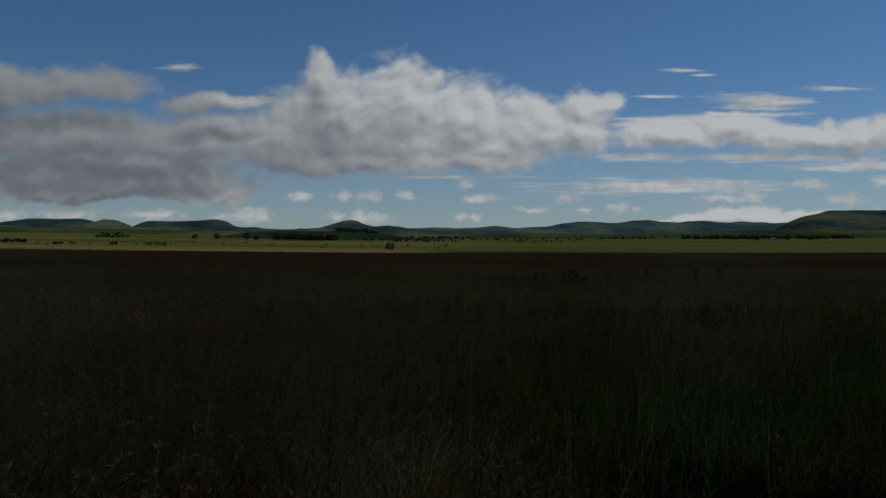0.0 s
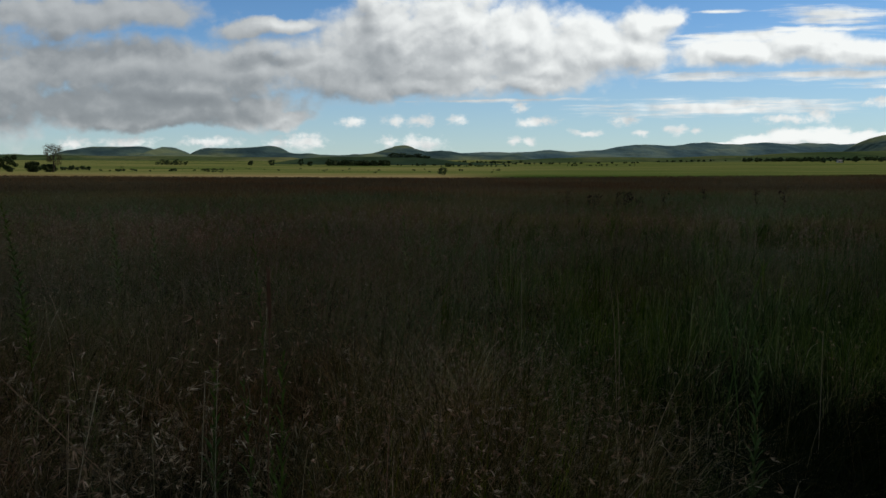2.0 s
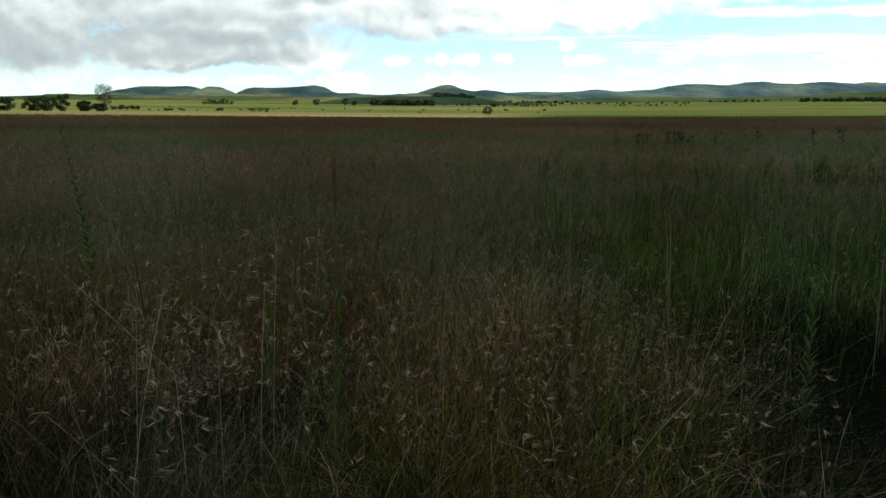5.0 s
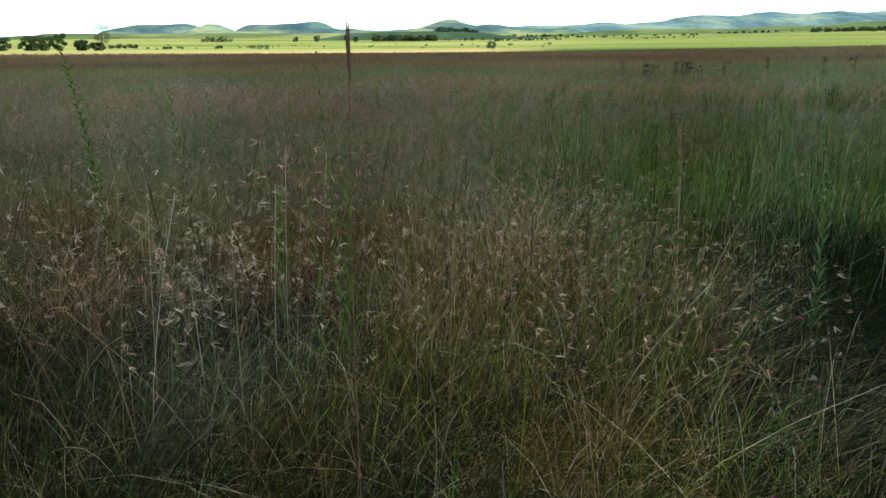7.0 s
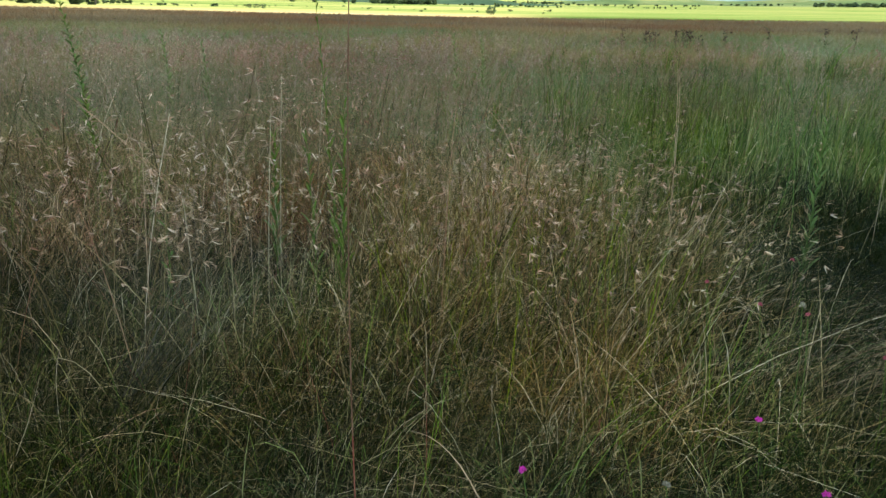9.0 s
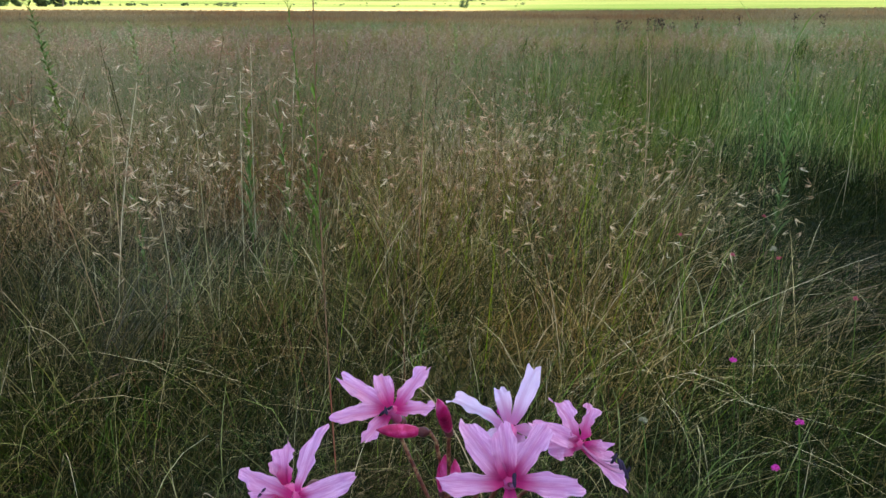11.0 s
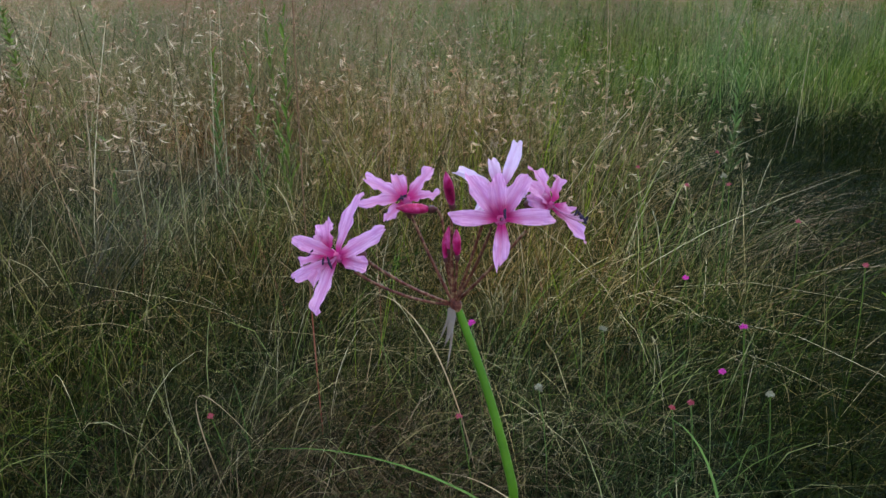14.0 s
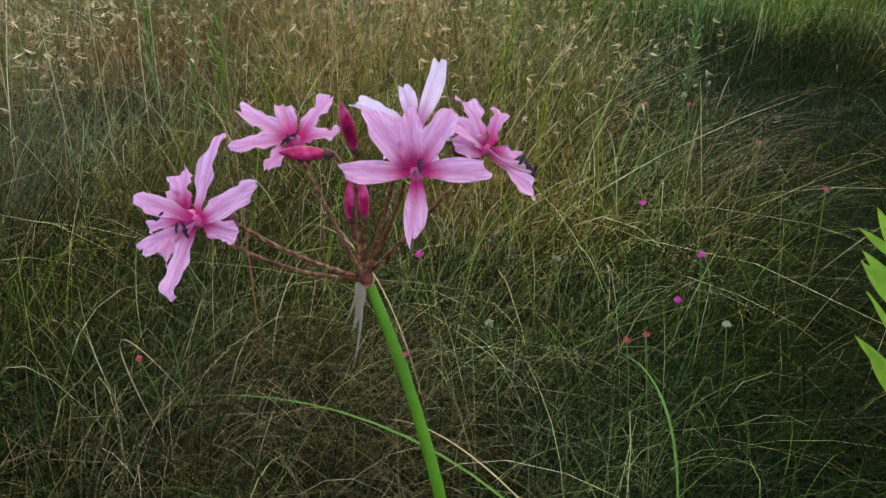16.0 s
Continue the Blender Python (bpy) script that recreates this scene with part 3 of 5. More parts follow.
hill("hill_peak", -240, 60, 3600, 700, 23, [(-132, 22, 9, 14), (-100, 42, 5, 18), (-66, 14, 2.5, 10)], M_HAZY_HILL, "rounded green hill rising above the plain", 1.8)
hill("hill_table", 380, 900, 2500, 600, 18, [(642, 176, 29, 15), (660, 156, 5, 8)], M_HAZY_HILL, "steep dark flat-topped hill", 1.5)
hill("rise_left", -900, -240, 1900, 500, 21, [(-520, 120, 4, 90), (-700, 90, 4, 60)], M_RISE, "low sunlit grassy rise below the hills", 0.5)
hill("rise_wooded", -330, 80, 800, 300, 9, [(-170, 105, 13, 32), (-20, 40, 3, 30)], M_WOODED, "low dark green slope with plantations", 0.4)
hill("rise_right", 180, 900, 1100, 420, 14, [(430, 110, 10, 50), (640, 120, 10, 60)], M_RISE, "low green rise with bushes", 0.5)
hill("rise_middle", -60, 420, 1300, 420, 14, [(120, 80, 6, 50), (300, 60, 6, 40)], M_RISE, "low pale green rise", 0.5)


def make_shade_cloud():
    """An unseen cloud, added before the sun to shade the near field."""
    m, n, b = material("cloud")
    co = n.add("ShaderNodeTexCoord").outputs["Object"]
    col = n.ramp(n.noise(co, 0.02, 6.0, 0.6), [(0.3, (0.72, 0.73, 0.75)), (0.7, (0.9, 0.9, 0.9))])
    thin, soft, mixed = n.add("ShaderNodeBsdfTranslucent"), n.add("ShaderNodeBsdfDiffuse"), n.add("ShaderNodeMixShader")
    n.put(thin.inputs[0], col)
    n.put(soft.inputs[0], col)
    mixed.inputs[0].default_value = 0.42
    n.put(mixed.inputs[1], soft.outputs[0])
    n.put(mixed.inputs[2], thin.outputs[0])
    n.put(m.node_tree.nodes["Material Output"].inputs[0], mixed.outputs[0])
    height = 260.0
    off = SUN_DIR * (height / SUN_DIR.z)
    a = np.linspace(0, 2 * np.pi, 64, endpoint=False)
    t = np.linspace(-1, 0.35, 18)
    rows = []
    for s in t:
        k = np.sqrt(max(0.0, 1 - s * s)) ** 0.35
        p = 4.0
        rr = (np.abs(np.cos(a)) ** p + np.abs(np.sin(a)) ** p) ** (-1 / p)
        bumpy = np.array([1 + 0.05 * noise.noise(Vector((math.cos(q) * 4, math.sin(q) * 4, s * 2))) for q in a])
        rows.append(np.stack([210 * rr * np.cos(a) * k * bumpy, 164 * rr * np.sin(a) * k * bumpy, 22 * s + 5 * np.sin(a * 7 + s * 3)], 1))
    ob = new("cloud", mesh_of("cloud", np.array(rows), grid_faces(18, 64, True), m, smooth=True))
    ob.location = (off.x, off.y - 39, height)
    tagged(ob, "unseen broad grey-white cloud, added before the sun to shade the near field", "cloud", kind="structure")


make_shade_cloud()


# ---------------------------------------------------------------- grass
RNG = np.random.default_rng(7)


def wedge(n, y0, y1, spread=0.74, margin=0.35, power=1.0):
    """Places on the ground ahead, in the sector that the walk looks over."""
    y = y0 + (y1 - y0) * RNG.uniform(0, 1, n) ** power
    x = RNG.uniform(-1, 1, n) * (spread * y + margin)
    return np.stack([x, y], 1)


def lump(xy, scale, seed):
    """Smooth values from 0 to 1 that gather the grass in tufts and patches."""
    a, b = xy[:, 0] * scale + seed, xy[:, 1] * scale - seed * 1.7
    v = np.sin(a * 1.3 + 1.1 * np.sin(b * 0.9)) + np.sin(b * 1.7 + 1.3 * np.sin(a * 0.7 + seed)) + 0.7 * np.sin(a * 2.9 - b * 2.3)
    return np.clip(0.5 + v / 4.6, 0, 1)


def keep(xy, chance):
    return xy[RNG.uniform(0, 1, len(xy)) < chance]


def tilt(n, mean, spread):
    return np.asarray(mean) + RNG.normal(0, spread, (n, 2))


def tufts(xy, per, radius, splay, wind=(0.05, 0.0), gust=0.0):
    """Blades in tufts round the given centres: places, outward lean and a height factor."""
    n = len(xy)
    k = RNG.integers(per // 2, per * 3 // 2, n)
    own = np.repeat(np.arange(n), k)
    m = len(own)
    a, r = RNG.uniform(0, 2 * np.pi, m), RNG.uniform(0, 1, m) ** 0.7
    out = np.stack([np.cos(a), np.sin(a)], 1) * r[:, None]
    size = RNG.uniform(0.6, 1.3, n)[own]
    p = xy[own] + out * (radius * size)[:, None]
    blow = np.asarray(wind) * RNG.uniform(0.3, 1.7, (n, 1)) + RNG.normal(0, 1, (n, 2)) * gust
    lean = out * (splay * size * RNG.uniform(0.4, 1.6, m))[:, None] + blow[own] + RNG.normal(0, splay * 0.35, (m, 2))
    return p, lean, (RNG.uniform(0.75, 1.12, n)[own]) * RNG.uniform(0.45, 1.08, m) * (1.05 - 0.25 * r)


def canopy(xy):
    """Height of the grass: low and matted ahead of the flower, taller farther out."""
    x, y = xy[:, 0], xy[:, 1]
    h = np.interp(y, (0.3, 1.0, 1.5, 2.0, 2.6, 4.0), (0.34, 0.40, 0.50, 0.61, 0.66, 0.62))
    return h * (1 - 0.50 * hollow(xy)) * (1 - 0.60 * pocket(xy))


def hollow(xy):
    """1 in the low hollow beside the green stand, darkened with shade-coloured sedge."""
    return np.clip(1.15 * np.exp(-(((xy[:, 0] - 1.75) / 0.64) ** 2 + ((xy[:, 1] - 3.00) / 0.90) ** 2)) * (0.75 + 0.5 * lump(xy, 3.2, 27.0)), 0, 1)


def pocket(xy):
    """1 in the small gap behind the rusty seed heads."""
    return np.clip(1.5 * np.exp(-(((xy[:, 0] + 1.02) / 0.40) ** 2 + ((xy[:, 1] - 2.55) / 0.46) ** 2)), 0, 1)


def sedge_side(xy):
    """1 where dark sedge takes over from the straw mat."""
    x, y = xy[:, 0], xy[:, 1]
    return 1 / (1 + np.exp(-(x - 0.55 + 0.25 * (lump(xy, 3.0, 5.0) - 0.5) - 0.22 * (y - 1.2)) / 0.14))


def green_side(xy):
    """1 in the fresh green stand, 0 in the seeding grass."""
    x, y = xy[:, 0], xy[:, 1]
    edge = np.interp(y, (1.5, 2.2, 3.0, 5.0, 8.0, 12.0), (1.3, 0.90, 0.68, 0.50, 0.8, 1.4)) + (lump(xy, 1.4, 2.0) - 0.5) * np.clip(y * 0.18, 0.2, 1.4)
    near = np.clip((y - 2.80 - 0.9 * np.clip(x - 0.75, 0, 0.7)) / 0.5, 0, 1) * np.clip((7.5 - y) / 1.5, 0, 1)
    beyond = np.clip((y - 6.8) / 1.5, 0, 1) * np.clip((20 - y) / 6, 0, 1) * np.clip(1.7 * lump(xy, 0.55, 6.0) - 0.1, 0, 1) * 0.8
    return 1 / (1 + np.exp(-(x - edge) / (0.08 + 0.04 * y))) * np.maximum(near, beyond) * (1 - 0.97 * hollow(xy))


def make_grass():
    # dead thatch under everything, near-black so that gaps between blades look shaded
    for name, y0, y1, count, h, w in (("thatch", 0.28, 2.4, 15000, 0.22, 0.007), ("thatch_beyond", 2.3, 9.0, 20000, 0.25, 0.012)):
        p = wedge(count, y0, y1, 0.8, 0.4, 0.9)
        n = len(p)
        blades(name, RNG, p, h * RNG.uniform(0.3, 1.1, n), tilt(n, (0.04, 0.0), 0.10), w * RNG.uniform(0.5, 1.3, n), M_SHADE_THATCH, 3, 1.6, RNG.uniform(0, 0.8, n), label="dead thatch under the living grass, near-black for shade in the gaps")
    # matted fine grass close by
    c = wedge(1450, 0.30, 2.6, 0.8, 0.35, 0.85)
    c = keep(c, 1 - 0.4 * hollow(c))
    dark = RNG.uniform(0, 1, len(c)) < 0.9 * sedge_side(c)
    for mask, mat, name, label in ((~dark, M_MAT, "matted_grass", "fine matted olive and straw grass bent by the wind"), (dark, M_SHADE_SEDGE, "shade_toned_sedge", "dark green sedge lying over in the low ground, deepened for shade")):
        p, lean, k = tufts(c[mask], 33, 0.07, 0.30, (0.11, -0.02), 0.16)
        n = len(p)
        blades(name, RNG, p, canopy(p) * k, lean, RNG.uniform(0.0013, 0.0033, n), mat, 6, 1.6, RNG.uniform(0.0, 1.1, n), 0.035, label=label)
    # sedge whose near-black green paints the shade of the hollow
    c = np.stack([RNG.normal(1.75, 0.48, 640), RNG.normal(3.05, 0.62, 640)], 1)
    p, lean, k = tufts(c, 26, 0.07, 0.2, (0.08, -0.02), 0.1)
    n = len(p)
    blades("hollow_shade_sedge", RNG, p, np.interp(p[:, 1], (2.2, 3.0, 4.0), (0.28, 0.44, 0.54)) * k, lean, RNG.uniform(0.0020, 0.0042, n), M_SHADE_SEDGE, 5, 1.7, RNG.uniform(0.0, 1.0, n), 0.03, label="low sedge in a hollow, shade put into its dark colour")
    # the same dark colour as shade in the gap behind the seed heads
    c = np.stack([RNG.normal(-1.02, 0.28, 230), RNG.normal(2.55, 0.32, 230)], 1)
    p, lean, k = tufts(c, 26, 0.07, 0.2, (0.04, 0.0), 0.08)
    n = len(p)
    blades("pocket_shade_sedge", RNG, p, 0.30 * k, lean, RNG.uniform(0.0020, 0.0042, n), M_SHADE_SEDGE, 5, 1.7, RNG.uniform(0.0, 1.0, n), 0.03, label="low sedge in a gap of the red grass, coloured dark as shade")
    # fine stems that lean across one another
    for name, count, mean, spread, x0, x1, label in (("slanting_stems", 2900, (0.20, 0.02), 0.13, -1.5, 0.1, "fine grey-green stems slanting over the mat"),
                                                     ("crossing_stems", 3800, (0.05, -0.02), 0.22, -1.3, 0.9, "fine dry stems crossing in all ways")):
        p = np.stack([RNG.uniform(x0, x1, count), RNG.uniform(0.95, 2.2, count)], 1)
        p = keep(p, (np.abs(p[:, 0]) < 0.75 * p[:, 1] + 0.2) * (0.3 + lump(p, 2.4, 31.0)) * (1 - 0.85 * sedge_side(p)))
        n = len(p)
        blades(name, RNG, p, canopy(p) * RNG.uniform(0.75, 1.20, n), tilt(n, mean, spread), RNG.uniform(0.0010, 0.0021, n), M_FINE, 7, 1.3, RNG.uniform(0.0, 0.7, n), 0.03, label=label)
    p = wedge(4200, 0.35, 2.2, 0.8, 0.3, 0.8)
    p = keep(p, (1 - 0.8 * hollow(p)) * (1 - 0.88 * sedge_side(p)) * (0.25 + lump(p, 3.0, 1.0)) * np.interp(p[:, 1], (0.7, 1.3), (0.45, 1.0)))
    n = len(p)
    blades("bent_straw", RNG, p, canopy(p) * RNG.uniform(0.55, 1.05, n), tilt(n, (0.08, -0.03), 0.30), RNG.uniform(0.0008, 0.0016, n), M_DRY, 9, 1.7, RNG.uniform(0.2, 1.2, n), 0.05,
           label="pale dry grass stems arching over the mat")
    p = np.stack([RNG.normal(-0.22, 0.20, 1700), RNG.normal(1.02, 0.16, 1700)], 1)
    n = len(p)
    blades("dead_mat", RNG, p, RNG.uniform(0.22, 0.40, n), tilt(n, (0.16, -0.05), 0.16), RNG.uniform(0.0010, 0.0022, n), M_DEAD, 8, 1.3, RNG.uniform(0.7, 1.3, n), 0.05, label="brown dead grass lying in a swirled mat")
    # long stems laid over towards the hollow
    p = np.stack([RNG.uniform(0.05, 0.80, 820), RNG.uniform(1.2, 2.35, 820)], 1)
    p = keep(p, lump(p, 3.5, 7.0) ** 1.5 * 1.5)
    n = len(p)
    blades("lodged_stems", RNG, p, canopy(p) * RNG.uniform(0.5, 0.9, n), np.stack([RNG.uniform(0.25, 0.75, n), RNG.normal(-0.05, 0.16, n)], 1), RNG.uniform(0.0008, 0.0015, n), M_DRY, 10, 1.3, RNG.uniform(0.5, 1.0, n), 0.06,
           label="long pale grass stems laid flat by the wind")
    p = np.stack([RNG.uniform(0.40, 0.95, 210), RNG.uniform(1.65, 2.3, 210)], 1)
    n = len(p)
    blades("sweeping_stems", RNG, p, RNG.uniform(0.36, 0.54, n), np.stack([RNG.uniform(0.30, 0.75, n), RNG.normal(-0.02, 0.10, n)], 1), RNG.uniform(0.0009, 0.0015, n), M_SEED, 10, 1.2, RNG.uniform(0.4, 0.9, n), 0.03,
           label="fine pale stems swept over beside the hollow")
    p = wedge(5600, 0.4, 2.3, 0.8, 0.3)
    p = keep(p, lump(p, 4.0, 9.0) ** 2 * 1.8 * (1 - 0.8 * hollow(p)) * (1 - 0.78 * sedge_side(p)))
    n = len(p)
    blades("fresh_blades", RNG, p, canopy(p) * RNG.uniform(0.5, 1.1, n), tilt(n, (0.03, 0.0), 0.14), RNG.uniform(0.0018, 0.0036, n), M_GREEN, 6, 2.0, RNG.uniform(0, 0.8, n),
           label="fresh green grass blades among dry stems")
    c = np.concatenate([np.stack([RNG.uniform(0.20, 0.62, 22), RNG.uniform(0.72, 1.25, 22)], 1), np.stack([RNG.uniform(-0.7, 0.1, 10), RNG.uniform(0.8, 1.4, 10)], 1)])
    p, lean, k = tufts(c, 13, 0.035, 0.12, (0.05, 0.0), 0.06)
    n = len(p)
    blades("lush_blades", RNG, p, 0.40 * k, lean, RNG.uniform(0.0018, 0.0034, n), M_GREEN, 6, 1.7, RNG.uniform(0, 0.6, n), 0.02, label="tufts of lush green blades near the lily")
    # upright seeding grass in the middle distance
    c = wedge(1500, 1.5, 5.2, 0.74, 0.3, 0.85)
    c = keep(c, (1 - green_side(c)) * (1 - hollow(c)) * (1 - 0.95 * pocket(c)) * (0.35 + 1.1 * lump(c, 2.6, 13.0)) * (1 - 0.9 * sedge_side(c) * (c[:, 1] < np.where(c[:, 0] > 0.7, 3.0, 2.3))))
    red = (c[:, 0] < -0.35 + 0.5 * (lump(c, 2.0, 3.0) - 0.5)) | (RNG.uniform(0, 1, len(c)) < 0.15)
    for mask, mat, name, label in ((red, M_RUST, "red_grass", "rust-brown seeding grass"), (~red, M_STRAW, "straw_grass", "straw-coloured seeding grass with green stems")):
        q, lean, k = tufts(c[mask], 34, 0.08, 0.44, (0.05, 0.0), 0.19)
        m = len(q)
        blades(name, RNG, q, canopy(q) * k * (0.92 if mat is M_RUST else 1.05) * (0.70 + 0.45 * lump(q, 4.0, 23.0)), lean, RNG.uniform(0.0014, 0.0032, m), mat, 6, 1.7, RNG.uniform(0, 1.0, m), 0.035, label=label)
    c = np.stack([np.clip(RNG.normal(0.18, 0.32, 400), -0.55, 0.72), RNG.uniform(1.45, 4.6, 400)], 1)
    q, lean, k = tufts(c, 26, 0.07, 0.36, (0.05, 0.0), 0.17)
    m = len(q)
    blades("golden_grass", RNG, q, canopy(q) * k * 1.08, lean, RNG.uniform(0.0012, 0.0026, m), M_STRAW, 6, 1.5, RNG.uniform(0, 0.9, m), 0.035, label="golden dry grass with crossing stems")
    c = wedge(420, 1.7, 5.5, 0.74, 0.2, 0.9)
    c = keep(c, (1 - hollow(c)) * (1 - pocket(c)) * np.clip(1.6 * lump(c, 3.3, 41.0) - 0.35, 0, 1))
    q, lean, k = tufts(c, 22, 0.06, 0.18, (0.04, 0.0), 0.09)
    m = len(q)
    blades("green_undergrowth", RNG, q, canopy(q) * k * 0.92, lean, RNG.uniform(0.0018, 0.0036, m), M_GREEN, 5, 1.7, RNG.uniform(0, 0.8, m), 0.03, label="tufts of fresh green grass among the seeding grass")
    p = np.stack([RNG.uniform(-1.7, -0.5, 120), RNG.uniform(1.7, 2.8, 120)], 1)
    n = len(p)
    blades("leaning_stems", RNG, p, RNG.uniform(0.60, 0.92, n), tilt(n, (-0.03, 0.0), 0.34), RNG.uniform(0.0010, 0.0020, n), M_SEED, 8, 1.15, RNG.uniform(0.0, 0.25, n), 0.03, label="pale dry stems leaning across the red grass")
    # green stand
    c = wedge(3600, 2.3, 19.0, 0.74, 0.3, 1.25)
    c = keep(c, green_side(c))
    p, lean, k = tufts(c, 30, 0.10, 0.16, (0.03, 0.0), 0.07)
    n = len(p)
    blades("green_grass", RNG, p, canopy(p) * k * (0.90 + 0.40 * lump(p, 2.4, 17.0)), lean, RNG.uniform(0.0022, 0.0042, n) * (1 + 0.12 * p[:, 1]), M_GREEN, 4, 1.9, RNG.uniform(0, 0.9, n), 0.03,
           label="upright stand of bright green grass")
    # the field beyond
    c = wedge(4300, 4.2, 16.0, 0.72, 0.4, 1.0)
    c = keep(c, (1 - 0.92 * green_side(c)) * (0.45 + 0.55 * lump(c, 0.9, 4.0)))
    fresh = RNG.uniform(0, 1, len(c)) < (2.4 * lump(c, 0.75, 11.0) - 1.0) * np.where(c[:, 0] < 0.0, 0.5, 1.0)
    for mask, mat, name, label in ((~fresh, M_FIELD, "field_grass", "mixed brown and straw grass of the open field"), (fresh, M_FIELDGREEN, "grey_green_grass", "grey-green grass in soft patches of the field")):
        p, lean, k = tufts(c[mask], 26, 0.20, 0.62, (0.05, 0.0), 0.24)
        n = len(p)
        blades(name, RNG, p, 0.62 * k * (0.50 + 0.70 * lump(p, 2.0, 8.0)), lean, RNG.uniform(0.0022, 0.0048, n) * (p[:, 1] / 7) ** 0.6, mat, 3, 1.6, RNG.uniform(0.0, 1.1, n), 0.06, label=label)
    p = wedge(40000, 4.2, 16.0, 0.72, 0.4, 1.1)
    p = keep(p, 1 - 0.9 * green_side(p))
    n = len(p)
    blades("field_undergrowth", RNG, p, 0.42 * RNG.uniform(0.5, 1.1, n), tilt(n, (0.04, 0), 0.34), RNG.uniform(0.003, 0.006, n) * (p[:, 1] / 7) ** 0.6, M_FIELD, 2,
           label="short undergrowth between the tufts of the field")
    p = wedge(105000, 15.0, 45.0, 0.72, 0.5, 1.2)
    p = keep(p, 0.4 + 0.6 * lump(p, 0.35, 2.5))
    n = len(p)
    fresh = RNG.uniform(0, 1, n) < 2.2 * lump(p, 0.28, 3.0) - 1.0
    q = p[fresh]
    blades("far_green_grass", RNG, q, RNG.uniform(0.3, 0.60, len(q)), tilt(len(q), (0.04, 0), 0.36), RNG.uniform(0.008, 0.018, len(q)), M_FIELDGREEN, 2, label="distant grey-green patches of the field")
    p = p[~fresh]
    n = len(p)
    blades("far_grass", RNG, p, 0.53 * RNG.uniform(0.55, 1.05, n) * (0.9 + 0.25 * lump(p, 0.3, 1.5)), tilt(n, (0.04, 0), 0.42), RNG.uniform(0.008, 0.018, n), M_OPEN, 2,
           label="distant brown and green grass of the field")
    p = wedge(70000, 42.0, 124.0, 0.72, 1.0, 1.0)
    n = len(p)
    blades("farthest_grass", RNG, p, 0.34 * RNG.uniform(0.85, 1.03, n), tilt(n, (0.03, 0), 0.10), RNG.uniform(0.04, 0.09, n), M_FAR, 1, label="reddish brown grass up to the edge of the field")
    # single stems that stand out
    own = np.random.default_rng(64)
    for name, count, x0, x1, y0, y1, w, mat, label in (("red_stems", 90, -0.75, 0.45, 1.3, 2.4, 0.0016, M_REDSTEM, "thin dark red stems standing in the grass"),
                                                       ("yellow_green_stems", 150, -0.35, 0.60, 1.25, 2.5, 0.0022, M_LIGHT, "yellow-green stems rising through dry grass"),
                                                       ("rust_stems", 110, -1.7, -0.5, 1.7, 2.7, 0.0016, M_OAT, "rust-tan dry stems leaning across one another")):
        p = np.stack([own.uniform(x0, x1, count), own.uniform(y0, y1, count)], 1)
        lean = own.normal((0.04, 0.0), 0.32 if mat is M_OAT else 0.13, (count, 2))
        blades(name, own, p, canopy(p) * own.uniform(0.95, 1.40, count), lean, w * own.uniform(0.6, 1.2, count), mat, 8, 1.2, own.uniform(0, 0.35, count), 0.02, label=label)
    # beside the walk
    p = np.stack([RNG.uniform(-9, 9, 24000), RNG.uniform(0.2, 9.0, 24000)], 1)
    p = p[np.abs(p[:, 0]) > 0.72 * p[:, 1] + 0.35]
    n = len(p)
    blades("side_grass", RNG, p, RNG.uniform(0.3, 0.65, n), tilt(n, (0.04, 0), 0.16), RNG.uniform(0.008, 0.018, n), M_FIELD, 2, label="brown and green grass beside the standing place")
    # round and behind the walk
    p = np.stack([RNG.uniform(-5, 5, 15000), RNG.uniform(-4.5, 0.6, 15000)], 1)
    p = p[(np.hypot(p[:, 0], p[:, 1]) > 0.5) & (np.abs(p[:, 0]) > 0.7 * p[:, 1])]
    n = len(p)
    blades("trodden_grass", RNG, p, RNG.uniform(0.2, 0.45, n), tilt(n, (0.03, 0), 0.1), RNG.uniform(0.008, 0.018, n), M_FIELD, 2, label="olive grass round the standing place")


make_grass()


def spikelets(soup, at, n, size, down, rng):
    """A nodding bunch of boat-shaped seed husks, splayed like a small hand, with a few long bristles, at one place."""
    a = rng.uniform(0, 2 * np.pi)
    main = np.array((math.cos(a), math.sin(a), rng.uniform(-0.6, 0.7) - down))
    for k in range(n):
        d = main + rng.normal(0, 0.50, 3)
        d /= np.linalg.norm(d)
        e1 = np.cross(d, (0.3, 0.2, 0.93))
        e1 /= np.linalg.norm(e1)
        e2 = np.cross(d, e1)
        thin = k % 3 == 2
        ln = size * (rng.uniform(1.0, 1.7) if thin else rng.uniform(0.55, 1.15))
        w = size * (0.012 if thin else rng.uniform(0.034, 0.062))
        bow = e2 * ln * rng.uniform(-0.12, 0.12)
        p1, p2 = at + d * ln * 0.25 + bow * 0.7, at + d * ln * 0.6 + bow
        soup.add([at, p1 + e1 * w, p1 - e1 * w * 0.6 + e2 * w * 0.7, p1 - e1 * w * 0.6 - e2 * w * 0.7, p2 + e1 * w * 0.7, p2 - e1 * w * 0.4 + e2 * w * 0.5, p2 - e1 * w * 0.4 - e2 * w * 0.5, at + d * ln],
                 [(1, 2, 5, 4), (2, 3, 6, 5), (3, 1, 4, 6)], [(0, 2, 1), (0, 3, 2), (0, 1, 3), (7, 4, 5), (7, 5, 6), (7, 6, 4)])


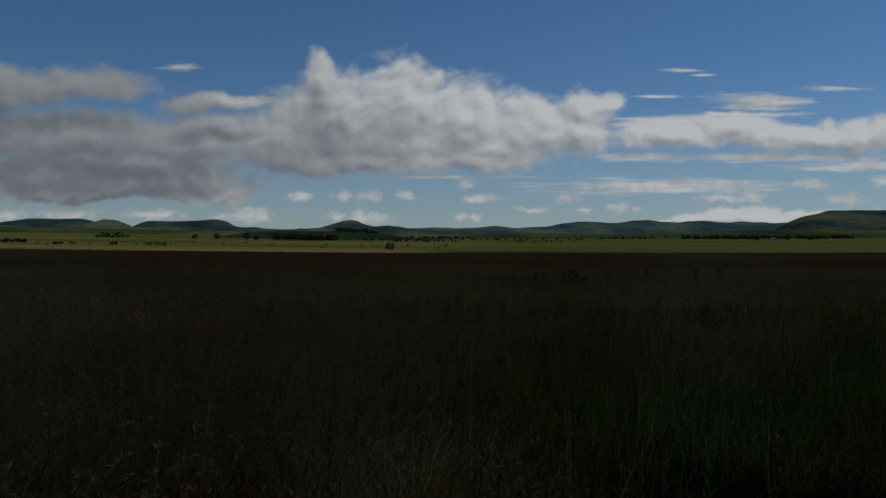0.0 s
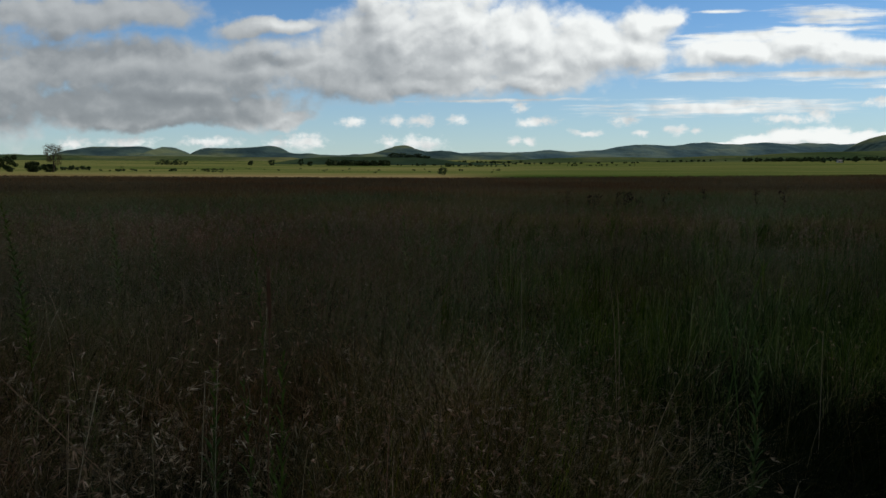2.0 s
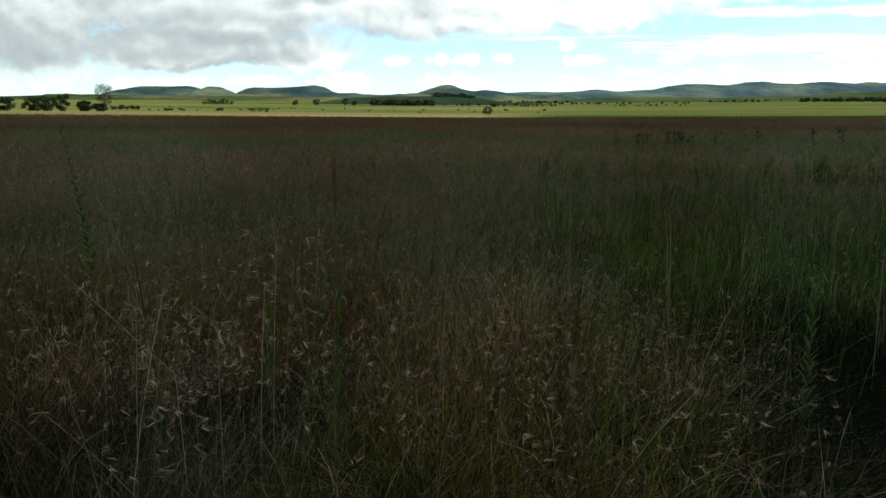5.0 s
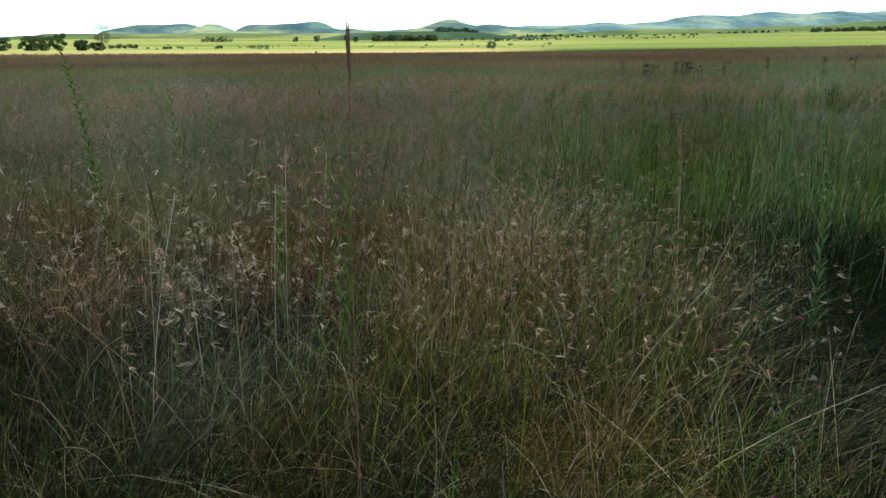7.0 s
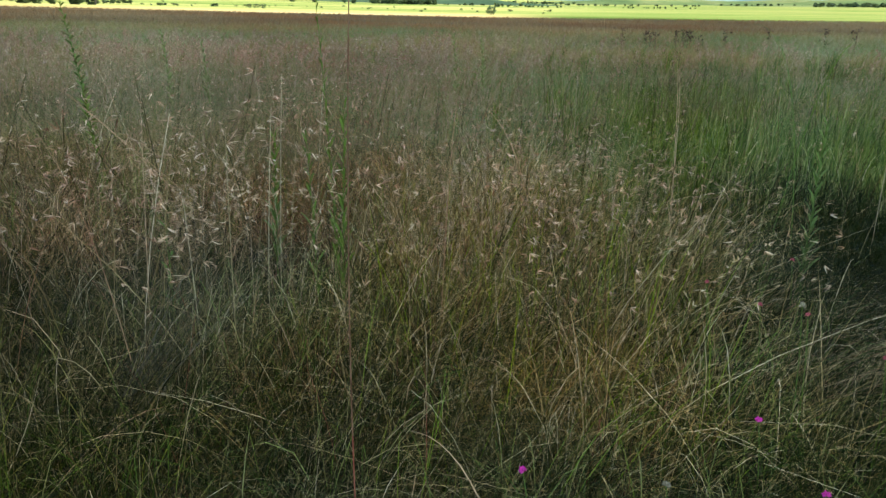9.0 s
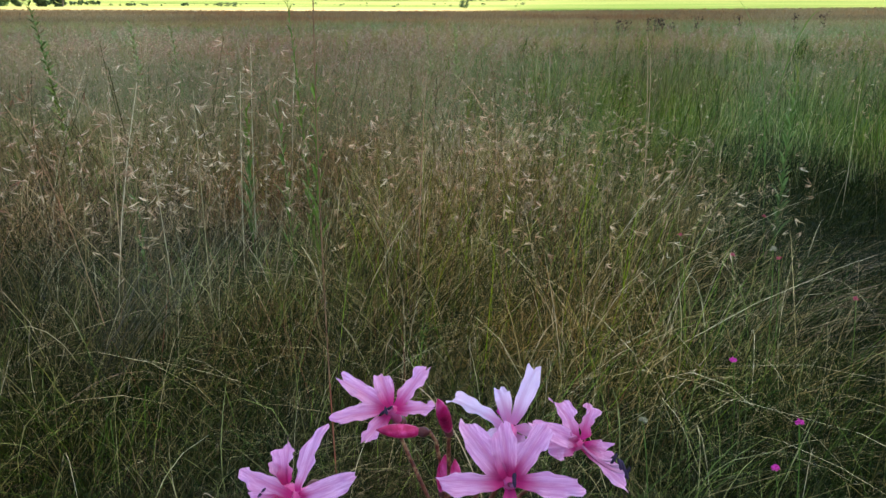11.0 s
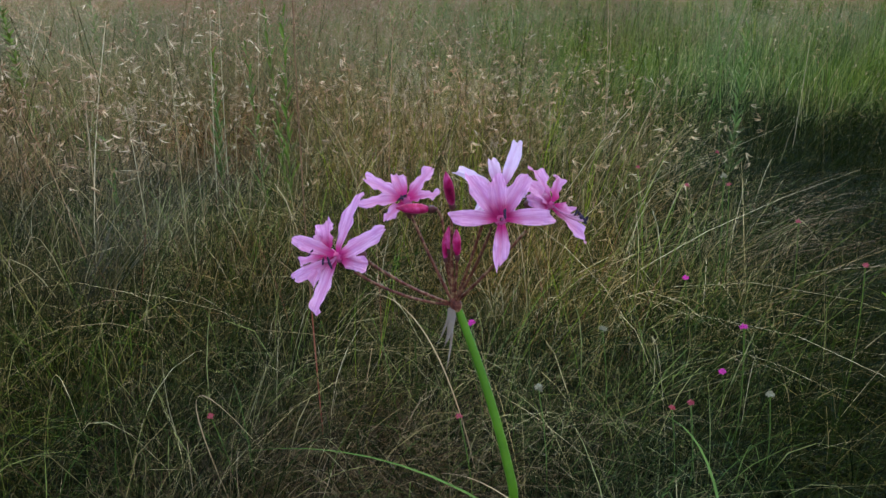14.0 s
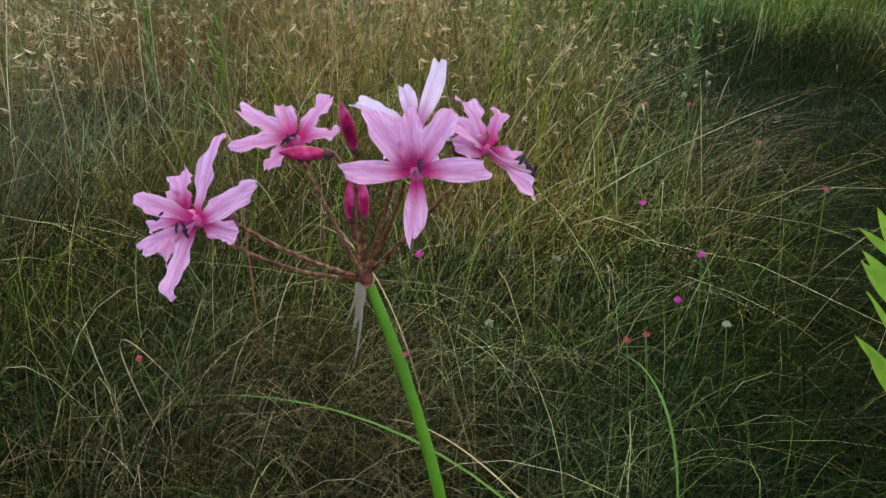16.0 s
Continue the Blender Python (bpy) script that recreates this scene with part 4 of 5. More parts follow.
def seed_grass(name, xy, top, rng, mat, bunches, size, label, splay=0.14, husks=(3, 7), step=0.08):
    soup, reeds = Soup(), Soup()
    z0 = ground_z(xy[:, 0], xy[:, 1])
    for (x, y), h, z in zip(xy, top, z0):
        lean = rng.normal((0.05, 0.0), splay)
        tip = np.array((x + lean[0], y + lean[1], z + h))
        s = np.linspace(0, 1, 6)[:, None]
        line = np.array((x, y, z)) + (tip - np.array((x, y, z))) * np.concatenate([s ** 1.7, s ** 1.7, s], 1)
        turn = rng.uniform(0, 6.28)
        w = rng.uniform(0.0005, 0.0010) * np.array((math.cos(turn), math.sin(turn), 0))
        reeds.add(np.stack([line - w, line + w], 1), grid_faces(6, 2))
        for k in range(rng.integers(*bunches)):
            f = 1 - step * k - rng.uniform(0, 0.04)
            at = line[0] + (tip - line[0]) * np.array((f ** 1.7, f ** 1.7, f))
            out = at + rng.normal(0, 0.018, 3) * (k > 0)
            if k:
                side = np.array((0.0004, 0.0, 0.0))
                reeds.add(np.stack([[at - side, out - side], [at + side, out + side]], 1), [(0, 1, 3, 2)])
            spikelets(soup, out, rng.integers(*husks), size * rng.uniform(0.75, 1.25), 0.2, rng)
    tagged(new(name + "_stems", reeds.mesh(name, M_DRY)), "thin dry stems of seeding grass", "grass", kind="stuff")
    return tagged(new(name, soup.mesh(name, mat)), label, "grass", kind="stuff")


def plumes(name, xy, top, mat, label, seed, each=22, wide=0.035, tall=0.13, size=0.006):
    """Airy seed plumes: a thin stem each, with many tiny loose seeds about its tip."""
    rng = np.random.default_rng(seed)
    n = len(xy)
    z0 = ground_z(xy[:, 0], xy[:, 1])
    lean = rng.normal((0.05, 0.0), 0.10, (n, 2))
    tip = np.concatenate([xy + lean, (z0 + top)[:, None]], 1)
    f = rng.uniform(0, 1, (n, each))
    c = tip[:, None] + rng.normal(0, 1, (n, each, 3)) * (wide * (0.25 + 0.75 * f))[:, :, None] * np.array((1, 1, 0.5))
    c[:, :, 2] -= f * tall
    c[:, :, :2] -= lean[:, None] * (0.4 * f)[:, :, None]
    far = np.clip(xy[:, 1] / 5, 0.8, 2.5)[:, None, None]
    e1 = rng.normal(0, 1, (n, each, 3))
    e1 *= size * far / np.linalg.norm(e1, axis=2)[:, :, None]
    e2 = rng.normal(0, 1, (n, each, 3))
    e2 *= size * 0.4 * far / np.linalg.norm(e2, axis=2)[:, :, None]
    seeds = np.stack([c - e1, c - e2, c + e1, c + e2], 2).reshape(-1, 3)
    foot = np.concatenate([xy, z0[:, None]], 1)
    w = np.array((0.0004, 0, 0)) * far[:, :, 0]
    mid = foot + (tip - foot) * np.array((0.35, 0.35, 0.6))
    stems = np.stack([foot - w, foot + w, mid - w, mid + w, tip - w * 0.5, tip + w * 0.5], 1).reshape(-1, 3)
    q = np.arange(n * each * 4).reshape(-1, 4)
    base = n * each * 4 + np.arange(n)[:, None] * 6
    q2 = np.concatenate([base + np.array((0, 1, 3, 2)), base + np.array((2, 3, 5, 4))])
    return tagged(new(name, mesh_of(name, np.concatenate([seeds, stems]), np.concatenate([q, q2]), mat)), label, "grass", kind="stuff")


def make_seeds():
    rng = np.random.default_rng(21)
    c = np.stack([rng.uniform(-1.65, -0.55, 26), rng.uniform(1.65, 2.6, 26)], 1)
    p = c[rng.integers(0, 26, 130)] + rng.normal(0, 0.08, (130, 2))
    p = p[p[:, 0] > -0.8 * p[:, 1]]
    seed_grass("red_oat_grass", p, rng.uniform(0.66, 0.96, len(p)), rng, M_OAT, (2, 6), 0.032, "pale tan seed husks of oat grass on dry stems", 0.22)
    p = np.stack([rng.normal(-0.84, 0.15, 46), rng.normal(1.98, 0.16, 46)], 1)
    seed_grass("rusty_oat_tuft", p, rng.uniform(0.60, 0.80, len(p)), rng, M_OAT, (3, 6), 0.026, "dense tuft of pinkish brown seed husks", 0.09, (4, 8), 0.06)
    p = np.stack([np.clip(rng.normal(0.14, 0.26, 200), -0.45, 0.62), rng.uniform(1.8, 3.4, 200)], 1)
    seed_grass("pale_oat_grass", p, rng.uniform(0.58, 0.80, len(p)), rng, M_HUSK, (2, 7), 0.024, "pale straw seed husks of oat grass on thin stems", 0.20)
    p = np.stack([np.clip(rng.normal(0.12, 0.30, 170), -0.5, 0.62), rng.uniform(1.8, 3.2, 170)], 1)
    seed_grass("brown_oat_grass", p, rng.uniform(0.52, 0.76, len(p)), rng, M_PLUME, (2, 6), 0.022, "pinkish brown seed husks of oat grass")
    p = wedge(900, 2.8, 7.0, 0.72, 0.2)
    p = p[RNG.uniform(0, 1, len(p)) > 0.97 * green_side(p)]
    seed_grass("field_seed_heads", p, rng.uniform(0.56, 0.84, len(p)), rng, M_HUSK, (1, 4), 0.020, "pale seed husks over the open field")
    p = np.stack([rng.uniform(0.45, 0.80, 22), rng.uniform(1.75, 2.3, 22)], 1)
    seed_grass("low_seed_heads", p, rng.uniform(0.50, 0.68, len(p)), rng, M_HUSK, (1, 3), 0.026, "scattered pale seed heads over low grass")
    p = wedge(7500, 4.0, 17.0, 0.72, 0.3, 1.1)
    side = np.where(p[:, 0] < -0.05 * p[:, 1], 1.0, 0.45)
    p = p[RNG.uniform(0, 1, len(p)) < (1 - 0.97 * green_side(p)) * side * (0.15 + 1.2 * lump(p, 0.9, 15.0))]
    plumes("pink_plumes", p, RNG.uniform(0.50, 0.78, len(p)), M_PLUME, "airy pinkish brown seed plumes over the field", 77)


make_seeds()


# ---------------------------------------------------------------- single plants of the meadow
def reed_stalk():
    ob = thing("reed_stalk", pose(-0.215, 1.12, 0), "tall brown grass stalk with a narrow closed seed head", "grass stalk")
    s = Soup()
    line = arc((0.02, 0, -0.02), (0.018, 0.02, 1.178), (-0.012, 0, 0), 14)
    tube(s, line[:6], np.linspace(0.0015, 0.0012, 6), 6)
    part("lower_stem", s.mesh("lower_stem", M_REDSTEM, True), ob, "reddish lower stem")
    s = Soup()
    tube(s, line[5:], np.linspace(0.0014, 0.0009, 9), 6)
    part("upper_stem", s.mesh("upper_stem", M_REED, True), ob)
    s = Soup()
    rng = np.random.default_rng(3)
    top = line[-1]
    for i in range(26):
        f = i / 26
        a = rng.uniform(0, 6.28)
        b0 = top + np.array((0, 0, -0.012 + 0.062 * f))
        d = np.array((math.cos(a) * 0.09, math.sin(a) * 0.09, 1.0))
        tube(s, [b0, b0 + d * 0.014, b0 + d * 0.026, b0 + d * 0.034], [0.0004, 0.0011 * (1.1 - 0.4 * f), 0.0009 * (1.1 - 0.4 * f), 0.0002], 4)
    part("seed_head", s.mesh("seed_head", M_REED, True), ob, "dark brown bristly seed head")


reed_stalk()


def spire(x, y, h, mat, leaves, ln, label, lean=(0.0, 0.0), r=0.003, seed=1, up=1.2):
    """An upright leafy shoot."""
    rng = np.random.default_rng(seed)
    ob = thing("leafy_shoot", pose(x, y, 0), label, "wild plant", "leafy shoots in the grass")
    s = Soup()
    line = arc((0, 0, -0.02), (lean[0], lean[1], h), (-lean[0] * 0.25, -lean[1] * 0.25, 0), 10)
    tube(s, line, np.linspace(r, r * 0.4, 10), 6)
    part("stem", s.mesh("stem", mat, True), ob)
    proto = []
    for k in range(3):
        t = np.linspace(0, 1, 6)
        w = np.sin(np.pi * np.clip(t * 0.92 + 0.08, 0, 1)) ** 0.8 * 0.11
        c = np.stack([0 * t, t * (0.75 + 0.1 * k), t * up * (1.0 - 0.45 * t)], 1)
        e = np.stack([w, 0 * w, 0.15 * w], 1)
        proto.append(mesh_of("leaf", np.stack([c - e, c + np.array((0, 0, -0.012)), c + e * np.array((1, 1, -1))], 1) * ln, grid_faces(6, 3), mat, smooth=True))
    for i in range(leaves):
        f = 0.30 + 0.70 * (i + 0.5) / leaves
        j = f * 9
        a = line[int(j)] + (line[min(int(j) + 1, 9)] - line[int(j)]) * (j - int(j))
        leaf = part("leaf", proto[i % 3], ob)
        k = (1.1 - 0.65 * f) * rng.uniform(0.8, 1.2)
        leaf.matrix_basis = Matrix.Translation(a) @ Matrix.Rotation(i * 2.4 + rng.uniform(-0.3, 0.3), 4, "Z") @ Matrix.Scale(k, 4)
    return ob


spire(-0.78, 2.70, 0.69, M_LEAF, 48, 0.066, "bright green leafy shoot standing in brown grass", (0.02, 0.0), r=0.002, seed=2, up=1.9)
spire(-2.12, 4.0, 1.23, M_SHOOT, 110, 0.085, "tall feathery green shoot leaning over the grass", (-0.14, 0.03), r=0.003, seed=3, up=0.9)
spire(-0.44, 2.2, 1.20, M_SHOOT, 60, 0.040, "tall slender green shoot beside a reed stalk", (-0.065, 0.08), r=0.0020, seed=4, up=2.0)
spire(-0.43, 2.2, 0.86, M_LEAF, 34, 0.060, "green shoot rising through seeding grass", (0.02, 0), r=0.002, seed=5, up=2.2)
spire(-0.53, 2.3, 0.76, M_LEAF, 26, 0.055, "short green shoot beside a taller one", (-0.02, 0), r=0.002, seed=9, up=2.2)
spire(1.13, 2.62, 0.78, M_GREEN, 56, 0.060, "bushy light green shoot at the edge of green grass", (0.0, 0.0), r=0.002, seed=6, up=1.9)
spire(-0.95, 2.15, 0.50, M_LEAF, 20, 0.07, "small fresh green shoot low in the grass", (0.0, 0.0), seed=7)
for x, y, h, k in ((-2.95, 7.0, 0.92, 8), (-2.7, 7.3, 0.86, 11), (-0.35, 8.6, 0.88, 12), (-0.05, 8.8, 0.84, 13)):
    spire(x, y, h, M_FIELDGREEN, 60, 0.11, "grey-green feathery shoot in the field", (-0.04, 0), seed=k)


def little_flower(x, y, z, mat, label, kind_, size=0.007, seed=0):
    rng = np.random.default_rng(seed)
    ob = thing(kind_, pose(x, y, 0), label, "flower", "small flowers in the grass")
    s = Soup()
    tube(s, arc((0.02, 0.03, -0.02), (0, 0, z), (0.015, 0, 0), 7), np.linspace(0.0011, 0.0008, 7), 5)
    part("stem", s.mesh("stem", M_LEAF, True), ob)
    s = Soup()
    for i in range(22):
        d = rng.normal(0, 1, 3)
        d[2] = abs(d[2]) * 1.1 - 0.3
        d /= np.linalg.norm(d)
        tube(s, [np.array((0, 0, z)), np.array((0, 0, z)) + d * size * 0.6, np.array((0, 0, z)) + d * size], [0.0008, size * 0.26, 0.0006], 5)
    part("flower_head", s.mesh("flower_head", mat, True), ob)


def long_blade(points, w, mat, label, name="grass_blade"):
    """One long blade or dry stem, from its foot to its tip."""
    a, b, c = (np.asarray(q, float) for q in points)
    t = np.linspace(0, 1, 16)[:, None]
    mid = 2 * b - (a + c) / 2
    line = a * (1 - t) ** 2 + 2 * mid * t * (1 - t) + c * t ** 2
    e = np.cross(np.gradient(line, axis=0), (0.2, -0.6, 0.75))
    e = e / np.linalg.norm(e, axis=1)[:, None] * w * 0.5 * np.clip((1.03 - t) / 0.5, 0.05, 1)
    v = np.stack([line - e, line - np.array((0, 0, w * 0.12)), line + e], 1)
    ob = new(name, mesh_of(name, v, grid_faces(16, 3), mat, smooth=True))
    return tagged(ob, label, "grass blade", "long single blades")


LONG = "long green grass blade lying over the mat"
DRY = "pale dry bent grass stem"
long_blade([(0.30, 0.60, 0.12), (0.06, 0.68, 0.37), (-0.257, 0.816, 0.35)], 0.0030, M_LEAF, LONG)
long_blade([(0.26, 0.61, 0.20), (0.12, 0.65, 0.37), (0.013, 0.719, 0.38)], 0.0019, M_SEED, DRY, "dry_stem")
long_blade([(0.41, 0.70, 0.02), (0.368, 0.70, 0.36), (0.324, 0.847, 0.38)], 0.0042, M_LEAF, LONG)
long_blade([(-0.30, 0.95, 0.02), (-0.36, 0.92, 0.36), (-0.20, 0.72, 0.40)], 0.0018, M_SEED, DRY, "dry_stem")
long_blade([(-0.66, 1.70, 0.68), (-0.93, 1.81, 0.852), (-1.122, 1.90, 0.967)], 0.0012, M_SEED, DRY, "dry_stem")
long_blade([(-0.68, 1.72, 0.66), (-0.95, 1.84, 0.85), (-1.16, 1.93, 0.96)], 0.0010, M_SEED, DRY, "dry_stem")
long_blade([(-0.90, 1.70, 0.70), (-0.835, 1.72, 0.77), (-0.775, 1.78, 0.86)], 0.0014, M_SEED, DRY, "dry_stem")
long_blade([(-0.74, 1.45, 0.40), (-0.96, 1.66, 0.76), (-1.20, 1.82, 0.905)], 0.0011, M_SEED, DRY, "dry_stem")
long_blade([(-0.90, 1.88, 0.30), (-0.882, 1.90, 0.72), (-0.868, 1.90, 0.91)], 0.0014, M_HUSK, DRY, "dry_stem")
long_blade([(-0.10, 3.62, 0.40), (0.05, 3.60, 0.80), (0.20, 3.60, 0.984)], 0.0022, M_HUSK, DRY, "dry_stem")
long_blade([(0.16, 2.50, 0.45), (0.06, 2.52, 0.745), (-0.08, 2.60, 0.836)], 0.0018, M_HUSK, DRY, "dry_stem")
long_blade([(0.66, 2.60, 0.0), (0.655, 2.69, 0.75), (0.64, 2.75, 0.98)], 0.0016, M_HUSK, DRY, "dry_stem")
long_blade([(0.84, 3.40, 0.10), (0.835, 3.40, 0.70), (0.80, 3.38, 0.90)], 0.0026, M_HUSK, DRY, "dry_stem")
long_blade([(1.36, 3.30, 0.1), (1.27, 3.35, 0.85), (1.10, 3.40, 1.09)], 0.0050, M_LEAF, "broad green grass blade arching above the stand")
long_blade([(1.30, 3.40, 0.1), (1.42, 3.37, 0.85), (1.58, 3.42, 1.0)], 0.0050, M_LEAF, "broad green grass blade arching above the stand")
long_blade([(-0.12, 2.0, 0.0), (-0.10, 2.0, 0.60), (-0.07, 2.0, 0.98)], 0.0020, M_SEED, DRY, "dry_stem")
long_blade([(0.10, 1.0, 0.05), (0.0, 1.05, 0.40), (-0.14, 1.18, 0.42)], 0.0019, M_SEED, DRY, "dry_stem")


def grey_tuft():
    rng = np.random.default_rng(44)
    c = np.array((-0.96, 1.70)) + rng.normal(0, 0.020, (60, 2))
    n = len(c)
    blades("grey_tuft", rng, c, rng.uniform(0.60, 0.78, n), np.array((0.46, -0.31)) + rng.normal(0, 0.035, (n, 2)), rng.uniform(0.0014, 0.0026, n), M_GREYDRY, 6, 1.3,
           label="leaning tuft of dead grey grass")


grey_tuft()

MAG, COR, WOO = "small round magenta flower head on a thin stem", "small coral-red flower on a thin stem", "pale woolly seed head on a grey stem"
for i, (x, y, z, kind_) in enumerate([(0.555, 1.09, 0.395, 0), (0.556, 1.15, 0.270, 0), (0.392, 0.95, 0.322, 1), (0.428, 0.965, 0.322, 1),
                                      (0.66, 1.52, 0.55, 2), (0.675, 1.52, 0.53, 1), (0.565, 0.98, 0.325, 2), (0.835, 1.497, 0.45, 1), (0.077, 1.12, 0.395, 0), (0.045, 0.90, 0.345, 1), (-0.36, 0.98, 0.30, 1), (0.537, 1.345, 0.38, 0),
                                      (0.842, 1.235, 0.45, 1), (0.312, 1.117, 0.38, 2), (0.169, 0.922, 0.38, 2), (0.66, 1.74, 0.465, 1), (0.89, 2.15, 0.45, 1), (0.545, 1.79, 0.50, 1)]):
    mat, label, name = ((M_MAGENTA, MAG, "magenta_flower"), (M_SCARLET, COR, "coral_flower"), (M_WOOL, WOO, "woolly_seed_head"))[kind_]
    little_flower(x, y, z, mat, label, name, (0.0075, 0.006, 0.008)[kind_], i)


# ---------------------------------------------------------------- the pink lily in the foreground
LILY = Matrix(((0.9966, 0.0248, -0.0782, 0.0105), (-0.0810, 0.4555, -0.8866, 0.234), (0.0136, 0.8899, 0.4559, 0.8485), (0, 0, 0, 1)))
PX = 0.000203       # metres to a unit of the drawing below


def at(x, y, z=0.0):
    """A place in the flower head, from the point where the flower stalks meet; z leans it forward along a fan of lines."""
    a = np.array(((x - 655) * 1.07, (502 - y) * 1.02, 0.0))
    return (a + (np.array((128.0, 59.0, 1330.0)) - a) * (z / 1330.0)) * PX


def petal_mesh(length, width, curl, twist, seed, mat):
    """A strap-shaped petal along +x that bends back towards -z at its tip, with wavy edges."""
    rng = np.random.default_rng(seed)
    rows, cols = 21, 9
    s = np.linspace(0, 1, rows)
    bend = curl * s ** 1.6 + rng.uniform(0.7, 1.9) * np.clip((s - 0.75) / 0.25, 0, 1) ** 2
    ds = length / (rows - 1)
    cx = np.concatenate([[0], np.cumsum(np.cos(bend[:-1]) * ds)])
    cz = np.concatenate([[0], np.cumsum(-np.sin(bend[:-1]) * ds)])
    w = width * (0.28 + 0.72 * np.sin(np.pi * np.clip(s * 0.78 + 0.08, 0, 1)) ** 1.3) * np.clip((1.02 - s) / 0.13, 0.15, 1) ** 0.55
    t = np.linspace(-1, 1, cols)
    ph = rng.uniform(0, 6.28, 3)
    v = np.zeros((rows, cols, 3))
    for i in range(rows):
        wave = width * (0.21 * np.sin(s[i] * 11 + ph[0] + np.sign(t) * ph[1]) + 0.12 * np.sin(s[i] * 25 + ph[1] + np.sign(t) * ph[2])) * np.abs(t) ** 2 * (0.3 + s[i])
        cup = -0.16 * w[i] * (1 - t ** 2) - 0.09 * width * np.exp(-(t / 0.2) ** 2)
        roll = twist * s[i]
        y, z = t * w[i] / 2, wave + cup
        y, z = y * math.cos(roll) - z * math.sin(roll), y * math.sin(roll) + z * math.cos(roll)
        v[i, :, 0] = cx[i] + z * math.sin(bend[i])
        v[i, :, 1] = y + 0.03 * length * math.sin(s[i] * 3 + ph[2])
        v[i, :, 2] = cz[i] + z * math.cos(bend[i])
    top = v.reshape(-1, 3)
    return mesh_of("petal", top, grid_faces(rows, cols), mat, smooth=True)


def axes(direction, up=(0, 1, 0)):
    """A turn whose z points along direction."""
    z = Vector(direction).normalized()
    x = Vector(up).cross(z)
    x = x.normalized() if x.length > 1e-4 else Vector((1, 0, 0))
    return Matrix((x, z.cross(x), z)).transposed().to_4x4()


def flower(lily, centre, face, petals, size, stamens, mat=None, seed=0, back=0.009, label="", reach=1.0, aim=270):
    """One open flower: throat, ovary, petals and stamens. face: the way it looks; petals: (angle, length, curl) each."""
    rng = np.random.default_rng(seed)
    m = Matrix.Translation(Vector(centre)) @ axes(face)
    s = Soup()
    tube(s, [(0, 0, -back), (0, 0, -back * 0.6), (0, 0, -0.002), (0, 0, 0.001)], [0.0016, 0.0019, 0.0026, 0.0008], 8)
    head = part("flower", s.mesh("throat", M_THROAT, True), lily, label)
    head.matrix_basis = m
    for i, (ang, ln, curl, wd) in enumerate(petals):
        p = part("petal", petal_mesh(size * ln, size * wd, curl, rng.uniform(-0.35, 0.35), seed * 10 + i, mat or M_PETAL), head)
        lift = 0.45
        p.matrix_basis = Matrix.Rotation(radians(ang), 4, "Z") @ Matrix.Translation((0.0015, 0, -0.001 * (i % 2))) @ Matrix.Rotation(-lift, 4, "Y")
    s = Soup()
    tube(s, [(0, 0, -back - 0.0055), (0, 0, -back - 0.004), (0, 0, -back - 0.0015), (0, 0, -back)], [0.0008, 0.0027, 0.0027, 0.0012], 8)
    part("ovary", s.mesh("ovary", M_OVARY, True), head, "dark red ovary behind the petals")
    for k in range(stamens):
        a = radians(rng.uniform(aim - 30, aim + 30))
        ln = size * rng.uniform(0.45, 0.8) * reach
        tip = np.array((math.cos(a) * ln * 0.55 + rng.normal(0, 0.0015), math.sin(a) * ln * 0.45, ln * 0.75))
        s = Soup()
        tube(s, arc((0, 0, 0), tip, (0, -0.002 * reach, 0.001), 7), 0.0004, 5)
        part("stamen", s.mesh("stamen", M_PALE, True), head)
        s = Soup()
        d = np.array((rng.normal(0, 0.4), 1.0, rng.normal(0, 0.4))) * 0.0016
        tube(s, [tip - d, tip - d * 0.5, tip + d * 0.6, tip + d * 1.1], [0.0002, 0.00055, 0.00055, 0.0002], 6)
        part("anther", s.mesh("anther", M_ANTHER, True), head, "dark anther")
    return head


def bud(lily, foot, tip, r, label="closed crimson flower bud"):
    """A slender closed bud: three folded petals that meet in a point, on a small dark ovary."""
    a, b = np.asarray(foot), np.asarray(tip)
    d = (b - a) / np.linalg.norm(b - a)
    e1 = np.cross(d, (0.2, 0.3, 0.93))
    e1 /= np.linalg.norm(e1)
    e2 = np.cross(d, e1)
    f = np.linspace(0, 1, 14)
    wide = r * np.interp(f, (0, 0.06, 0.25, 0.5, 0.72, 0.9, 1.0), (0.40, 0.72, 0.92, 1.0, 0.80, 0.36, 0.03))
    ang = np.linspace(0, 2 * np.pi, 18, endpoint=False)
    lobe = 1 - 0.16 * np.exp(-((np.mod(ang[None] + 0.9 * f[:, None], 2 * np.pi / 3) - np.pi / 3) / 0.16) ** 2)
    ring = e1[None] * np.cos(ang)[:, None] + e2[None] * np.sin(ang)[:, None]
    v = (a + (b - a) * f[:, None])[:, None] + ring[None] * (wide[:, None] * lobe)[:, :, None]
    ob = part("bud", mesh_of("bud", v, grid_faces(14, 18, True), M_BUD, smooth=True), lily, label)
    s = Soup()
    tube(s, [a - d * r * 1.4, a - d * r * 0.9, a - d * r * 0.2, a + d * r * 0.2], [r * 0.3, r * 0.7, r * 0.7, r * 0.3], 8)
    part("ovary", s.mesh("ovary", M_OVARY, True), ob)


def stalk(lily, tip, sag=(0, 0, 0), r=0.00070):
    s = Soup()
    tube(s, arc(at(655, 500), tip, sag, 12), np.linspace(r * 1.15, r, 12), 7)
    part("pedicel", s.mesh("pedicel", M_PEDICEL, True), lily)


